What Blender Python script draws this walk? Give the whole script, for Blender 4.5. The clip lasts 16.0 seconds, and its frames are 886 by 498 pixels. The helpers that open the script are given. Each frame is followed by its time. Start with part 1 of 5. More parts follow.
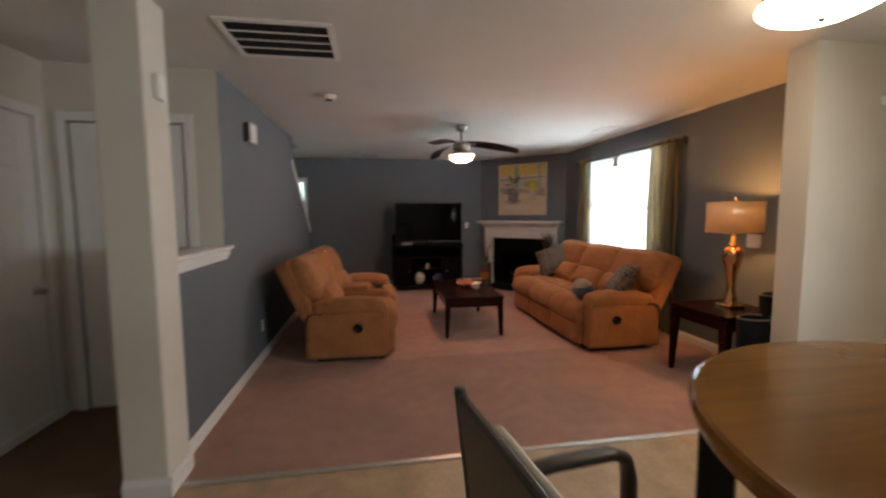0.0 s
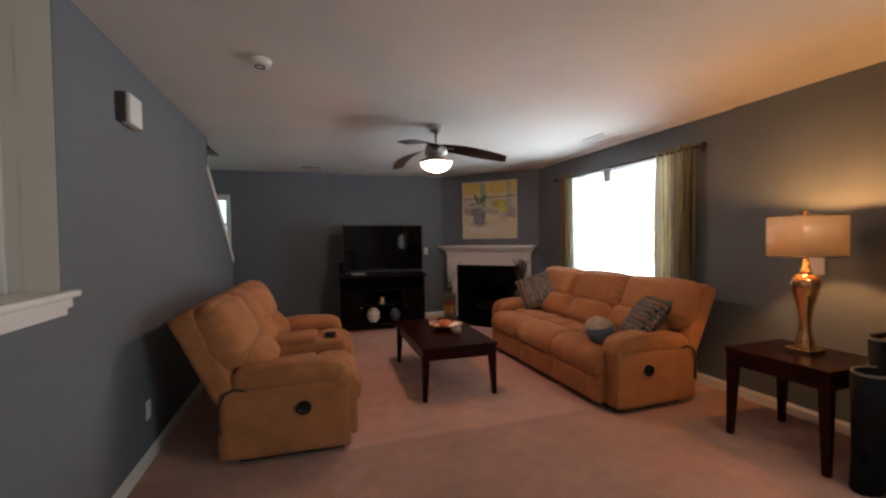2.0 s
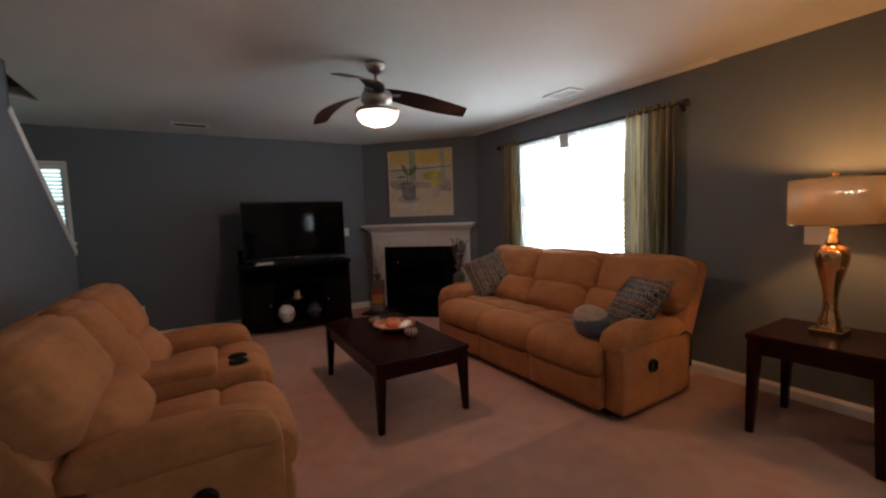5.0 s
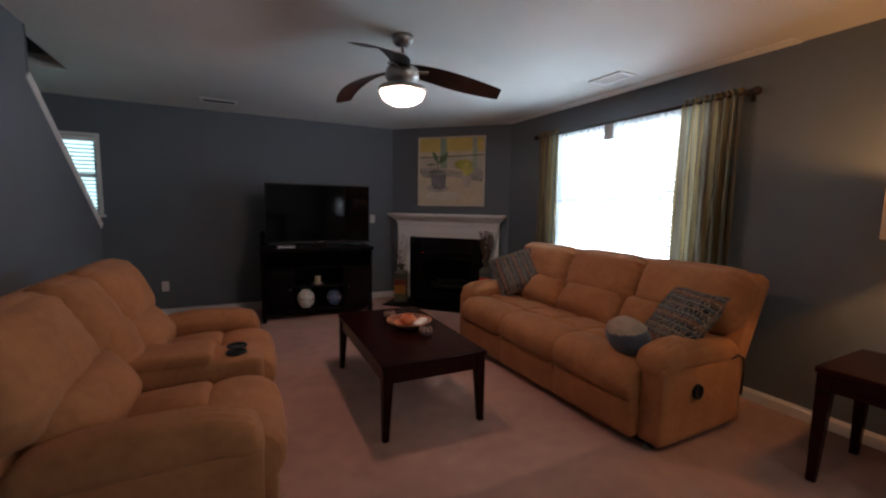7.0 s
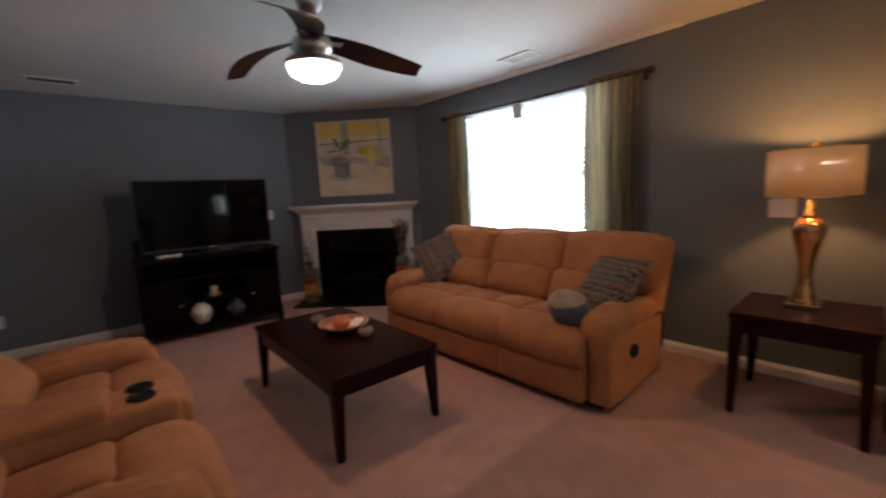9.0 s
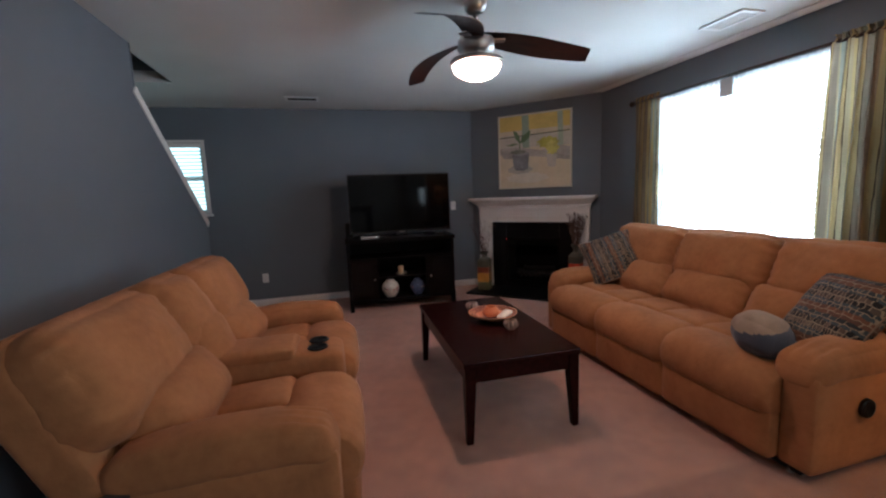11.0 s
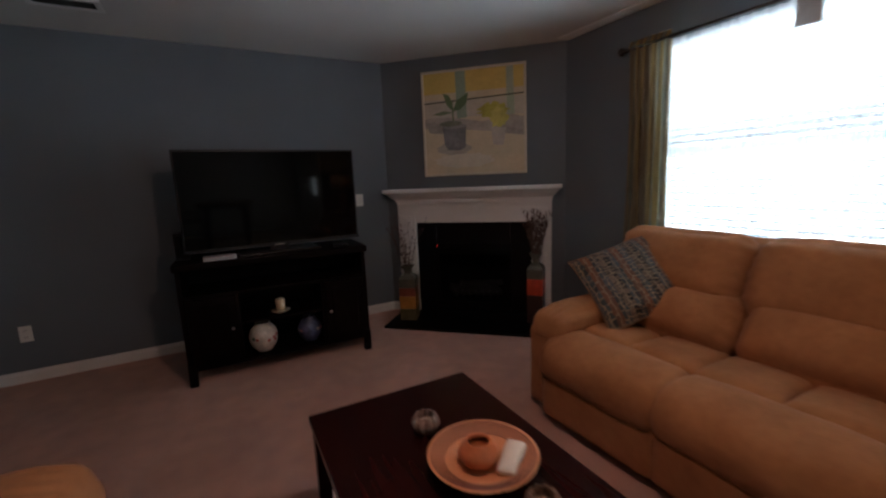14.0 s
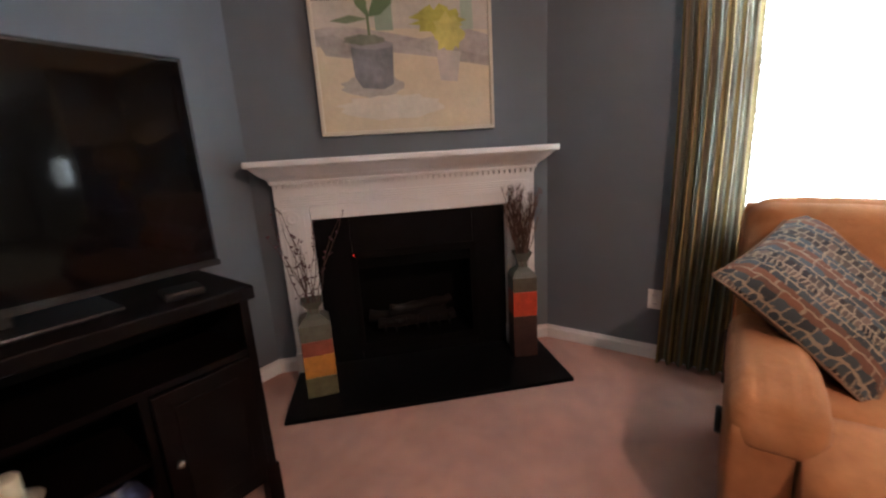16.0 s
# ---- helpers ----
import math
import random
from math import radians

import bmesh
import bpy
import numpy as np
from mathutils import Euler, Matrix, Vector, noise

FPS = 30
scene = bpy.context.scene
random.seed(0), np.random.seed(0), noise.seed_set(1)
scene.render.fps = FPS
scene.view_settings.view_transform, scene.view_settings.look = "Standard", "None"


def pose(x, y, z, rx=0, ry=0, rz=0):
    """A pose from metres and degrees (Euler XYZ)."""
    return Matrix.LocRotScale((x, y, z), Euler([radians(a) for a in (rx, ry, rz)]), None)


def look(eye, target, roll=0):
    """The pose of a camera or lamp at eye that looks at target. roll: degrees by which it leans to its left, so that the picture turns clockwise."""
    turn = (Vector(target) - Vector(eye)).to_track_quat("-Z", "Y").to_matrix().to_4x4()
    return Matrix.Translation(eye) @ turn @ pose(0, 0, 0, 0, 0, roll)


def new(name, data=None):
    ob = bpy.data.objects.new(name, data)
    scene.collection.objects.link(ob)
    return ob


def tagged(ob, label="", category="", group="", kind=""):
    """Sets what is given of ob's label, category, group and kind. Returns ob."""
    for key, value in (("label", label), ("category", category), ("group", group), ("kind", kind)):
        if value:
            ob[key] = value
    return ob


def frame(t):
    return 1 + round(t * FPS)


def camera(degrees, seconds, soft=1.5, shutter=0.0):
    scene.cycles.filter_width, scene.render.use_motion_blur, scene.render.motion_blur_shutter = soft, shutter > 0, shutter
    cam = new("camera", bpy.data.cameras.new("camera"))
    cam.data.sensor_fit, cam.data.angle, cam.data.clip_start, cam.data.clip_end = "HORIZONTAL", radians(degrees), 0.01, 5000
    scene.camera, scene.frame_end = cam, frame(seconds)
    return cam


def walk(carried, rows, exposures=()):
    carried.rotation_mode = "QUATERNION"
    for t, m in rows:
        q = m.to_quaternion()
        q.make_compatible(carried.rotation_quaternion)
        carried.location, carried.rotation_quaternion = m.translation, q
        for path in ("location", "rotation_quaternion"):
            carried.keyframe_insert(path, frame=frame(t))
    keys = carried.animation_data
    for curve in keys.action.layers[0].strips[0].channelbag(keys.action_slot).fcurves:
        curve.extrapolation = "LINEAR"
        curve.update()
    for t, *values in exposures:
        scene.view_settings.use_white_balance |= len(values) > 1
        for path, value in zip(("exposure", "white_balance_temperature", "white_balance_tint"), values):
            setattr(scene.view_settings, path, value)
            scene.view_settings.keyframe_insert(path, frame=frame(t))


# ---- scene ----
cam = camera(94.1, 16.0, soft=2.2, shutter=0.5)
PATH = [
    (0, (0.098, 0.132, 1.403), (0.421, 2.098, 1.229), -0.4),
    (0.5, (-0.016, 0.487, 1.394), (0.56, 2.4, 1.305), -3.6),
    (1, (-0.029, 0.741, 1.384), (0.502, 2.657, 1.17), -3.3),
    (1.5, (0.02, 1.025, 1.389), (0.558, 2.948, 1.278), -2.7),
    (2, (-0.026, 1.301, 1.369), (0.592, 3.202, 1.318), -0.8),
    (2.5, (-0.071, 1.602, 1.366), (0.651, 3.462, 1.226), -2.4),
    (3, (0.003, 1.864, 1.333), (0.726, 3.722, 1.18), 0.1),
    (3.5, (0.047, 2.035, 1.332), (0.892, 3.842, 1.196), -0.5),
    (6, (-0.109, 2.355, 1.355), (0.943, 4.047, 1.183), -2.0),
    (6.5, (-0.007, 2.403, 1.353), (0.883, 4.188, 1.212), -0.7),
    (7, (0.136, 2.465, 1.35), (1.036, 4.239, 1.145), 1.0),
    (7.5, (0.138, 2.563, 1.352), (1.369, 4.135, 1.236), 1.5),
    (8, (0.049, 2.71, 1.344), (1.625, 3.928, 1.17), -3.7),
    (8.5, (0.002, 2.753, 1.349), (1.434, 4.125, 1.092), -3.0),
    (9, (0.004, 2.769, 1.346), (1.322, 4.248, 1.071), -2.8),
    (9.5, (0.098, 2.708, 1.364), (0.649, 4.62, 1.161), -1.4),
    (12, (0.352, 2.644, 1.33), (0.881, 4.547, 1.012), -2.6),
    (12.5, (0.474, 2.94, 1.323), (1.141, 4.791, 0.964), -3.3),
    (13, (0.57, 3.345, 1.294), (1.421, 5.115, 0.916), -3.0),
    (13.5, (0.691, 3.794, 1.33), (1.538, 5.575, 1.001), -2.2),
    (14, (0.647, 4.299, 1.322), (1.602, 6.025, 0.991), -2.3),
    (14.5, (0.683, 4.795, 1.306), (1.564, 6.546, 0.908), -2.7),
    (15, (0.739, 5.269, 1.305), (1.849, 6.891, 0.936), -2.3),
    (15.5, (0.837, 5.693, 1.246), (2.255, 7.046, 0.853), -4.5),
    (16, (0.962, 6.057, 1.237), (2.541, 7.195, 0.78), -3.5),
]
EXPOSURES = [
    (0.0, -0.45, 6650, 10), (0.5, -0.40, 6250, 9), (1.0, -0.38, 6350, 9), (1.5, -0.36, 6300, 10), (2.5, -0.52, 6550, 11), (3.5, -0.72, 6600, 11), (6.0, -1.0, 6100, 9), (7.0, -1.02, 5750, 8),
    (7.5, -1.1, 6100, 9), (8.0, -0.67, 6100, 9), (9.0, -0.72, 6100, 9), (9.5, -1.15, 4750, 2), (12.0, -0.12, 5850, 8), (12.5, -0.46, 5500, 6), (13.0, -0.66, 5600, 7), (13.5, -1.06, 5900, 8),
    (14.0, -1.14, 5900, 8), (14.5, -0.25, 6700, 12), (15.0, 0.45, 6700, 12), (15.5, 0.50, 6050, 9), (16.0, 0.60, 6050, 8)]
walk(cam, [(t, look(eye, target, roll)) for t, eye, target, roll in PATH], EXPOSURES)

# ---- plan ----
CEIL = 2.44
LEFT, RIGHT, BACK = -1.0, 3.42, 8.22      # living room wall faces
SPLIT = 2.36                              # carpet meets vinyl
HALL = -2.1                               # hall and stair outer wall
DINE_R, DINE_B = 3.48, -2.6               # dining walls
WIN_Y0, WIN_Y1, WIN_Z0, WIN_Z1 = 4.48, 6.14, 0.72, 2.16
SW_X0, SW_X1, SW_Z0, SW_Z1 = -1.95, -1.17, 1.2, 2.04
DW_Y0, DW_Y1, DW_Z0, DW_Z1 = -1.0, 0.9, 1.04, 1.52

# ---- world, lights ----
world = bpy.data.worlds.new("sky")
scene.world = world
world.use_nodes = True
wn = world.node_tree.nodes
sky = wn.new("ShaderNodeTexSky")
sky.sky_type, sky.sun_disc = "NISHITA", False
sky.sun_elevation, sky.sun_rotation = radians(40), radians(200)
world.node_tree.links.new(sky.outputs[0], wn["Background"].inputs[0])
wn["Background"].inputs[1].default_value = 0.1


def area_lamp(name, eye, target, sx, sy, watts, color):
    la = bpy.data.lights.new(name, "AREA")
    la.shape, la.size, la.size_y, la.energy, la.color = "RECTANGLE", sx, sy, watts, color
    ob = new(name, la)
    ob.matrix_world = look(eye, target)
    return ob


def point_lamp(name, eye, radius, watts, color):
    la = bpy.data.lights.new(name, "POINT")
    la.shadow_soft_size, la.energy, la.color = radius, watts, color
    ob = new(name, la)
    ob.location = eye
    return ob


area_lamp("window_daylight", (RIGHT + 0.2, 5.31, 1.42), (0, 5.31, 1.42), 1.6, 1.3, 140, (0.80, 0.93, 1.0))
area_lamp("stair_window_daylight", (-1.56, BACK + 0.2, 1.62), (-1.56, 0, 1.62), 0.7, 0.8, 3.5, (0.62, 1.0, 0.95))
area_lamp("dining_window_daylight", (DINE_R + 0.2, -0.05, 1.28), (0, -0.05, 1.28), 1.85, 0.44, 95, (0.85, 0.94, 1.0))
point_lamp("table_lamp_bulb", (3.03, 3.11, 1.425), 0.03, 42, (1.0, 0.45, 0.14))
point_lamp("fan_bulb", (1.145, 5.08, 2.06), 0.055, 100, (1.0, 0.56, 0.40))


# ---- materials ----
def mat(name, color, rough=0.6, metal=0.0, vary=0.12, scale=6.0, fine=90.0, bump=0.1, sheen=0.0, coat=0.0, rand=0.0, spec=0.5):
    m = bpy.data.materials.new(name)
    m.use_nodes = True
    nt = m.node_tree
    b = nt.nodes["Principled BSDF"]
    tc = nt.nodes.new("ShaderNodeTexCoord")
    n1, n2 = nt.nodes.new("ShaderNodeTexNoise"), nt.nodes.new("ShaderNodeTexNoise")
    n1.inputs["Scale"].default_value, n1.inputs["Detail"].default_value = scale, 4
    n2.inputs["Scale"].default_value, n2.inputs["Detail"].default_value = fine, 3
    for n in (n1, n2):
        nt.links.new(tc.outputs["Object"], n.inputs["Vector"])
    add = nt.nodes.new("ShaderNodeMath")
    add.operation = "MULTIPLY_ADD"
    nt.links.new(n2.outputs[0], add.inputs[0])
    add.inputs[1].default_value = 0.5
    nt.links.new(n1.outputs[0], add.inputs[2])
    ramp = nt.nodes.new("ShaderNodeMapRange")
    ramp.inputs[1].default_value, ramp.inputs[2].default_value = 0.45, 1.05
    ramp.inputs[3].default_value, ramp.inputs[4].default_value = 1 - vary, 1 + vary
    nt.links.new(add.outputs[0], ramp.inputs[0])
    mul = nt.nodes.new("ShaderNodeVectorMath")
    mul.operation = "SCALE"
    mul.inputs[0].default_value = color
    nt.links.new(ramp.outputs[0], mul.inputs["Scale"])
    last = mul.outputs[0]
    if rand:
        oi = nt.nodes.new("ShaderNodeObjectInfo")
        mr = nt.nodes.new("ShaderNodeMapRange")
        mr.inputs[3].default_value, mr.inputs[4].default_value = 1 - rand, 1 + rand
        nt.links.new(oi.outputs["Random"], mr.inputs[0])
        m2 = nt.nodes.new("ShaderNodeVectorMath")
        m2.operation = "SCALE"
        nt.links.new(last, m2.inputs[0])
        nt.links.new(mr.outputs[0], m2.inputs["Scale"])
        last = m2.outputs[0]
    nt.links.new(last, b.inputs["Base Color"])
    b.inputs["Roughness"].default_value, b.inputs["Metallic"].default_value = rough, metal
    b.inputs["Sheen Weight"].default_value, b.inputs["Coat Weight"].default_value = sheen, coat
    b.inputs["Specular IOR Level"].default_value = spec
    if bump:
        bu = nt.nodes.new("ShaderNodeBump")
        bu.inputs["Strength"].default_value, bu.inputs["Distance"].default_value = bump, 0.01
        nt.links.new(n2.outputs[0], bu.inputs["Height"])
        nt.links.new(bu.outputs[0], b.inputs["Normal"])
    return m


def glow(name, color, strength, base=None):
    m = mat(name, base or color, 0.4, vary=0.02, bump=0)
    b = m.node_tree.nodes["Principled BSDF"]
    b.inputs["Emission Color"].default_value = (*color, 1)
    b.inputs["Emission Strength"].default_value = strength
    return m


def thin(name, color, through_light, clear):
    """Cloth that lets light through: diffuse, translucent and a clear share."""
    m = bpy.data.materials.new(name)
    m.use_nodes = True
    nt = m.node_tree
    nt.nodes.remove(nt.nodes["Principled BSDF"])
    out = nt.nodes["Material Output"]
    d, t, c = (nt.nodes.new("ShaderNodeBsdf" + k) for k in ("Diffuse", "Translucent", "Transparent"))
    for s in (d, t):
        s.inputs[0].default_value = (*color, 1)
    a, b = nt.nodes.new("ShaderNodeMixShader"), nt.nodes.new("ShaderNodeMixShader")
    a.inputs[0].default_value, b.inputs[0].default_value = through_light, clear
    nt.links.new(d.outputs[0], a.inputs[1])
    nt.links.new(t.outputs[0], a.inputs[2])
    nt.links.new(a.outputs[0], b.inputs[1])
    nt.links.new(c.outputs[0], b.inputs[2])
    nt.links.new(b.outputs[0], out.inputs[0])
    return m, d, t


def wood(name, color, dark, rough=0.35, scale=3.0, axis="Y", coat=0.2, spec=0.5):
    m = bpy.data.materials.new(name)
    m.use_nodes = True
    nt = m.node_tree
    b = nt.nodes["Principled BSDF"]
    tc, mp = nt.nodes.new("ShaderNodeTexCoord"), nt.nodes.new("ShaderNodeMapping")
    stretch = {"X": (0.08, 1, 1), "Y": (1, 0.08, 1), "Z": (1, 1, 0.08)}[axis]
    mp.inputs["Scale"].default_value = stretch
    nz, rp = nt.nodes.new("ShaderNodeTexNoise"), nt.nodes.new("ShaderNodeValToRGB")
    nz.inputs["Scale"].default_value, nz.inputs["Detail"].default_value, nz.inputs["Distortion"].default_value = scale * 12, 6, 0.6
    rp.color_ramp.elements[0].color, rp.color_ramp.elements[1].color = (*dark, 1), (*color, 1)
    rp.color_ramp.elements[0].position, rp.color_ramp.elements[1].position = 0.3, 0.7
    bu = nt.nodes.new("ShaderNodeBump")
    bu.inputs["Strength"].default_value, bu.inputs["Distance"].default_value = 0.08, 0.004
    for a, c in ((tc.outputs["Object"], mp.inputs[0]), (mp.outputs[0], nz.inputs["Vector"]), (nz.outputs[0], rp.inputs[0]),
                 (rp.outputs[0], b.inputs["Base Color"]), (nz.outputs[0], bu.inputs["Height"]), (bu.outputs[0], b.inputs["Normal"])):
        nt.links.new(a, c)
    b.inputs["Roughness"].default_value, b.inputs["Coat Weight"].default_value, b.inputs["Specular IOR Level"].default_value = rough, coat, spec
    return m


SLATE = mat("slate_blue_paint", (0.127, 0.147, 0.166), 0.75, vary=0.05, scale=1.5, fine=160, bump=0.06)
CREAM = mat("cream_paint", (0.66, 0.62, 0.55), 0.7, vary=0.04, scale=1.5, fine=160, bump=0.06)
CEILING = mat("ceiling_paint", (0.64, 0.625, 0.59), 0.9, vary=0.05, scale=2, fine=220, bump=0.12)
TRIM = mat("white_gloss_paint", (0.78, 0.76, 0.73), 0.35, vary=0.04, scale=4, fine=60, bump=0.02)
PLASTIC = mat("white_plastic", (0.75, 0.74, 0.70), 0.4, vary=0.03, bump=0.0)
SUEDE = mat("tan_microfibre", (0.342, 0.148, 0.060), 0.9, vary=0.19, scale=6, fine=30, bump=0.22, sheen=0.06, spec=0.15)
SEAM = mat("dark_seam", (0.05, 0.03, 0.02), 0.9, vary=0.1)
BLACKP = mat("black_plastic", (0.007, 0.007, 0.0075), 0.35, vary=0.1, bump=0.02, spec=0.25)
SCREEN = mat("black_glass_screen", (0.002, 0.002, 0.0025), 0.06, vary=0.02, bump=0.0, spec=0.15)
ESPRESSO = wood("espresso_wood", (0.024, 0.0036, 0.003), (0.010, 0.0022, 0.002), 0.27, coat=0.0, spec=0.13)
STANDWOOD = wood("black_brown_wood", (0.0045, 0.0022, 0.002), (0.0022, 0.0014, 0.0012), 0.5, axis="X", coat=0.0, spec=0.08)
OAK = wood("honey_oak", (0.25, 0.105, 0.019), (0.18, 0.074, 0.013), 0.11, 2.0, "X", 0.0, 0.28)
SLATESTONE = mat("black_slate", (0.004, 0.004, 0.0045), 0.3, vary=0.3, scale=9, fine=60, bump=0.08, spec=0.1)
SOOT = mat("sooted_metal", (0.004, 0.0037, 0.0035), 0.7, vary=0.3, spec=0.05)
LOG = mat("ceramic_log", (0.007, 0.005, 0.004), 0.9, vary=0.5, scale=20, bump=0.8)
NICKEL = mat("brushed_nickel", (0.45, 0.42, 0.39), 0.32, metal=1.0, vary=0.06, bump=0.02)
BRONZE = mat("dark_bronze", (0.05, 0.035, 0.028), 0.4, metal=0.7, vary=0.1)
BLADE = wood("walnut_blade", (0.05, 0.018, 0.010), (0.02, 0.008, 0.006), 0.35, 3, "X")
IRON = mat("black_iron", (0.02, 0.019, 0.018), 0.45, metal=0.6, vary=0.15)

FELT = mat("charcoal_fabric", (0.008, 0.0085, 0.010), 0.9, vary=0.25, scale=10, fine=180, bump=0.3, spec=0.12)
FELT_EDGE = mat("grey_binding", (0.10, 0.095, 0.09), 0.8)
DARK = mat("dark_gap", (0.006, 0.006, 0.006), 0.9, vary=0.1)


def carpet_material():
    m = mat("beige_carpet", (0.57, 0.30, 0.22), 0.95, vary=0.2, scale=1.9, fine=420, bump=0.9, sheen=0.3, spec=0.1)
    nt = m.node_tree
    b = nt.nodes["Principled BSDF"]
    src = b.inputs["Base Color"].links[0].from_socket
    tc = nt.nodes.new("ShaderNodeTexCoord")
    mid, ramp = nt.nodes.new("ShaderNodeTexNoise"), nt.nodes.new("ShaderNodeMapRange")
    mid.inputs["Scale"].default_value, mid.inputs["Detail"].default_value = 9, 6
    ramp.inputs[1].default_value, ramp.inputs[2].default_value = 0.35, 0.65
    ramp.inputs[3].default_value, ramp.inputs[4].default_value = 0.92, 1.07
    # base colour steps from duller to paler past a wavering line across the room
    sep, wob, gt, tone_step, prod = (nt.nodes.new(k) for k in ("ShaderNodeSeparateXYZ", "ShaderNodeTexNoise", "ShaderNodeMapRange", "ShaderNodeMath", "ShaderNodeVectorMath"))
    wob.inputs["Scale"].default_value = 1.7
    wadd = nt.nodes.new("ShaderNodeMath")
    wadd.operation = "MULTIPLY_ADD"
    wadd.inputs[1].default_value = 0.12
    nt.links.new(tc.outputs["Object"], sep.inputs[0])
    nt.links.new(tc.outputs["Object"], wob.inputs["Vector"])
    nt.links.new(tc.outputs["Object"], mid.inputs["Vector"])
    nt.links.new(wob.outputs[0], wadd.inputs[0])
    nt.links.new(sep.outputs[1], wadd.inputs[2])
    gt.inputs[1].default_value, gt.inputs[2].default_value = 4.07, 4.11
    gt.inputs[3].default_value, gt.inputs[4].default_value = 0.82, 1.08
    nt.links.new(wadd.outputs[0], gt.inputs[0])
    nt.links.new(mid.outputs[0], ramp.inputs[0])
    tone_step.operation = "MULTIPLY"
    nt.links.new(gt.outputs[0], tone_step.inputs[0])
    nt.links.new(ramp.outputs[0], tone_step.inputs[1])
    prod.operation = "SCALE"
    nt.links.new(src, prod.inputs[0])
    nt.links.new(tone_step.outputs[0], prod.inputs["Scale"])
    nt.links.new(prod.outputs[0], b.inputs["Base Color"])
    return m


CARPET = carpet_material()
VINYL = mat("mottled_vinyl", (0.42, 0.30, 0.19), 0.45, vary=0.22, scale=7, fine=45, bump=0.04)
HALLFLOOR = mat("brown_hall_carpet", (0.16, 0.09, 0.05), 0.9, vary=0.2, scale=4, fine=300, bump=0.5)


# ---- mesh helpers ----
def box(bm, x0, x1, y0, y1, z0, z1):
    r = bmesh.ops.create_cube(bm, size=1, matrix=Matrix.Translation(((x0 + x1) / 2, (y0 + y1) / 2, (z0 + z1) / 2)) @ Matrix.Diagonal((x1 - x0, y1 - y0, z1 - z0, 1)))
    return r["verts"]


def bevelled(x0, x1, y0, y1, z0, z1, r=0.006, seg=2):
    bm = bmesh.new()
    box(bm, x0, x1, y0, y1, z0, z1)
    bmesh.ops.bevel(bm, geom=bm.edges[:], offset=r, segments=seg, affect="EDGES", profile=0.5)
    return bm


def puff(size, r, bulge=(0, 0, 0), n=9, wrinkle=0.0, seed=0):
    """A stuffed block about its centre, with round edges and swelling faces."""
    bm = bmesh.new()
    bmesh.ops.create_cube(bm, size=2)
    bmesh.ops.subdivide_edges(bm, edges=bm.edges[:], cuts=n, use_grid_fill=True)
    half = Vector(size) / 2
    rr = min(r, min(half) * 0.999)
    for v in bm.verts:
        u = Vector([math.copysign(abs(a) ** 0.75, a) for a in v.co])
        p = Vector([u[i] * half[i] for i in range(3)])
        q = Vector([max(-half[i] + rr, min(half[i] - rr, p[i])) for i in range(3)])
        d = p - q
        if d.length > 1e-6:
            p = q + d.normalized() * rr
        for i in range(3):
            j, k = (i + 1) % 3, (i + 2) % 3
            p[i] += bulge[i] * u[i] * (1 - u[j] ** 2) * (1 - u[k] ** 2)
        if wrinkle:
            w = noise.noise(Vector((p.x * 7 + seed, p.y * 7, p.z * 7))) + 0.5 * noise.noise(Vector((p.x * 18, p.y * 18 + seed, p.z * 18)))
            p += Vector([a / (h + 0.01) for a, h in zip(p, half)]).normalized() * w * wrinkle
        v.co = p
    return bm


def moved(bm, m):
    bmesh.ops.transform(bm, matrix=m, verts=bm.verts[:])
    return bm


def lathe(profile, seg=32):
    bm = bmesh.new()
    rings = []
    for r, z in profile:
        rings.append([bm.verts.new((r * math.cos(2 * math.pi * i / seg), r * math.sin(2 * math.pi * i / seg), z)) for i in range(seg)] if r > 1e-5 else [bm.verts.new((0, 0, z))])
    for a, b in zip(rings, rings[1:]):
        for i in range(seg):
            j = (i + 1) % seg
            if len(a) == 1 and len(b) > 1:
                bm.faces.new((a[0], b[j], b[i]))
            elif len(b) == 1 and len(a) > 1:
                bm.faces.new((a[i], a[j], b[0]))
            elif len(a) > 1:
                bm.faces.new((a[i], a[j], b[j], b[i]))
    bmesh.ops.recalc_face_normals(bm, faces=bm.faces[:])
    return bm


def tube(points, radius, seg=8, flat=1.0):
    bm = bmesh.new()
    pts = [Vector(p) for p in points]
    rings = []
    for i, p in enumerate(pts):
        d = (pts[min(i + 1, len(pts) - 1)] - pts[max(i - 1, 0)]).normalized()
        a = d.cross(Vector((0, 0, 1)) if abs(d.z) < 0.95 else Vector((1, 0, 0))).normalized()
        b = d.cross(a)
        rad = radius[i] if isinstance(radius, (list, tuple)) else radius
        rings.append([bm.verts.new(p + (a * math.cos(2 * math.pi * k / seg) * flat + b * math.sin(2 * math.pi * k / seg)) * rad) for k in range(seg)])
    for a, b in zip(rings, rings[1:]):
        for k in range(seg):
            bm.faces.new((a[k], a[(k + 1) % seg], b[(k + 1) % seg], b[k]))
    bm.faces.new(rings[0][::-1])
    bm.faces.new(rings[-1])
    bmesh.ops.recalc_face_normals(bm, faces=bm.faces[:])
    return bm


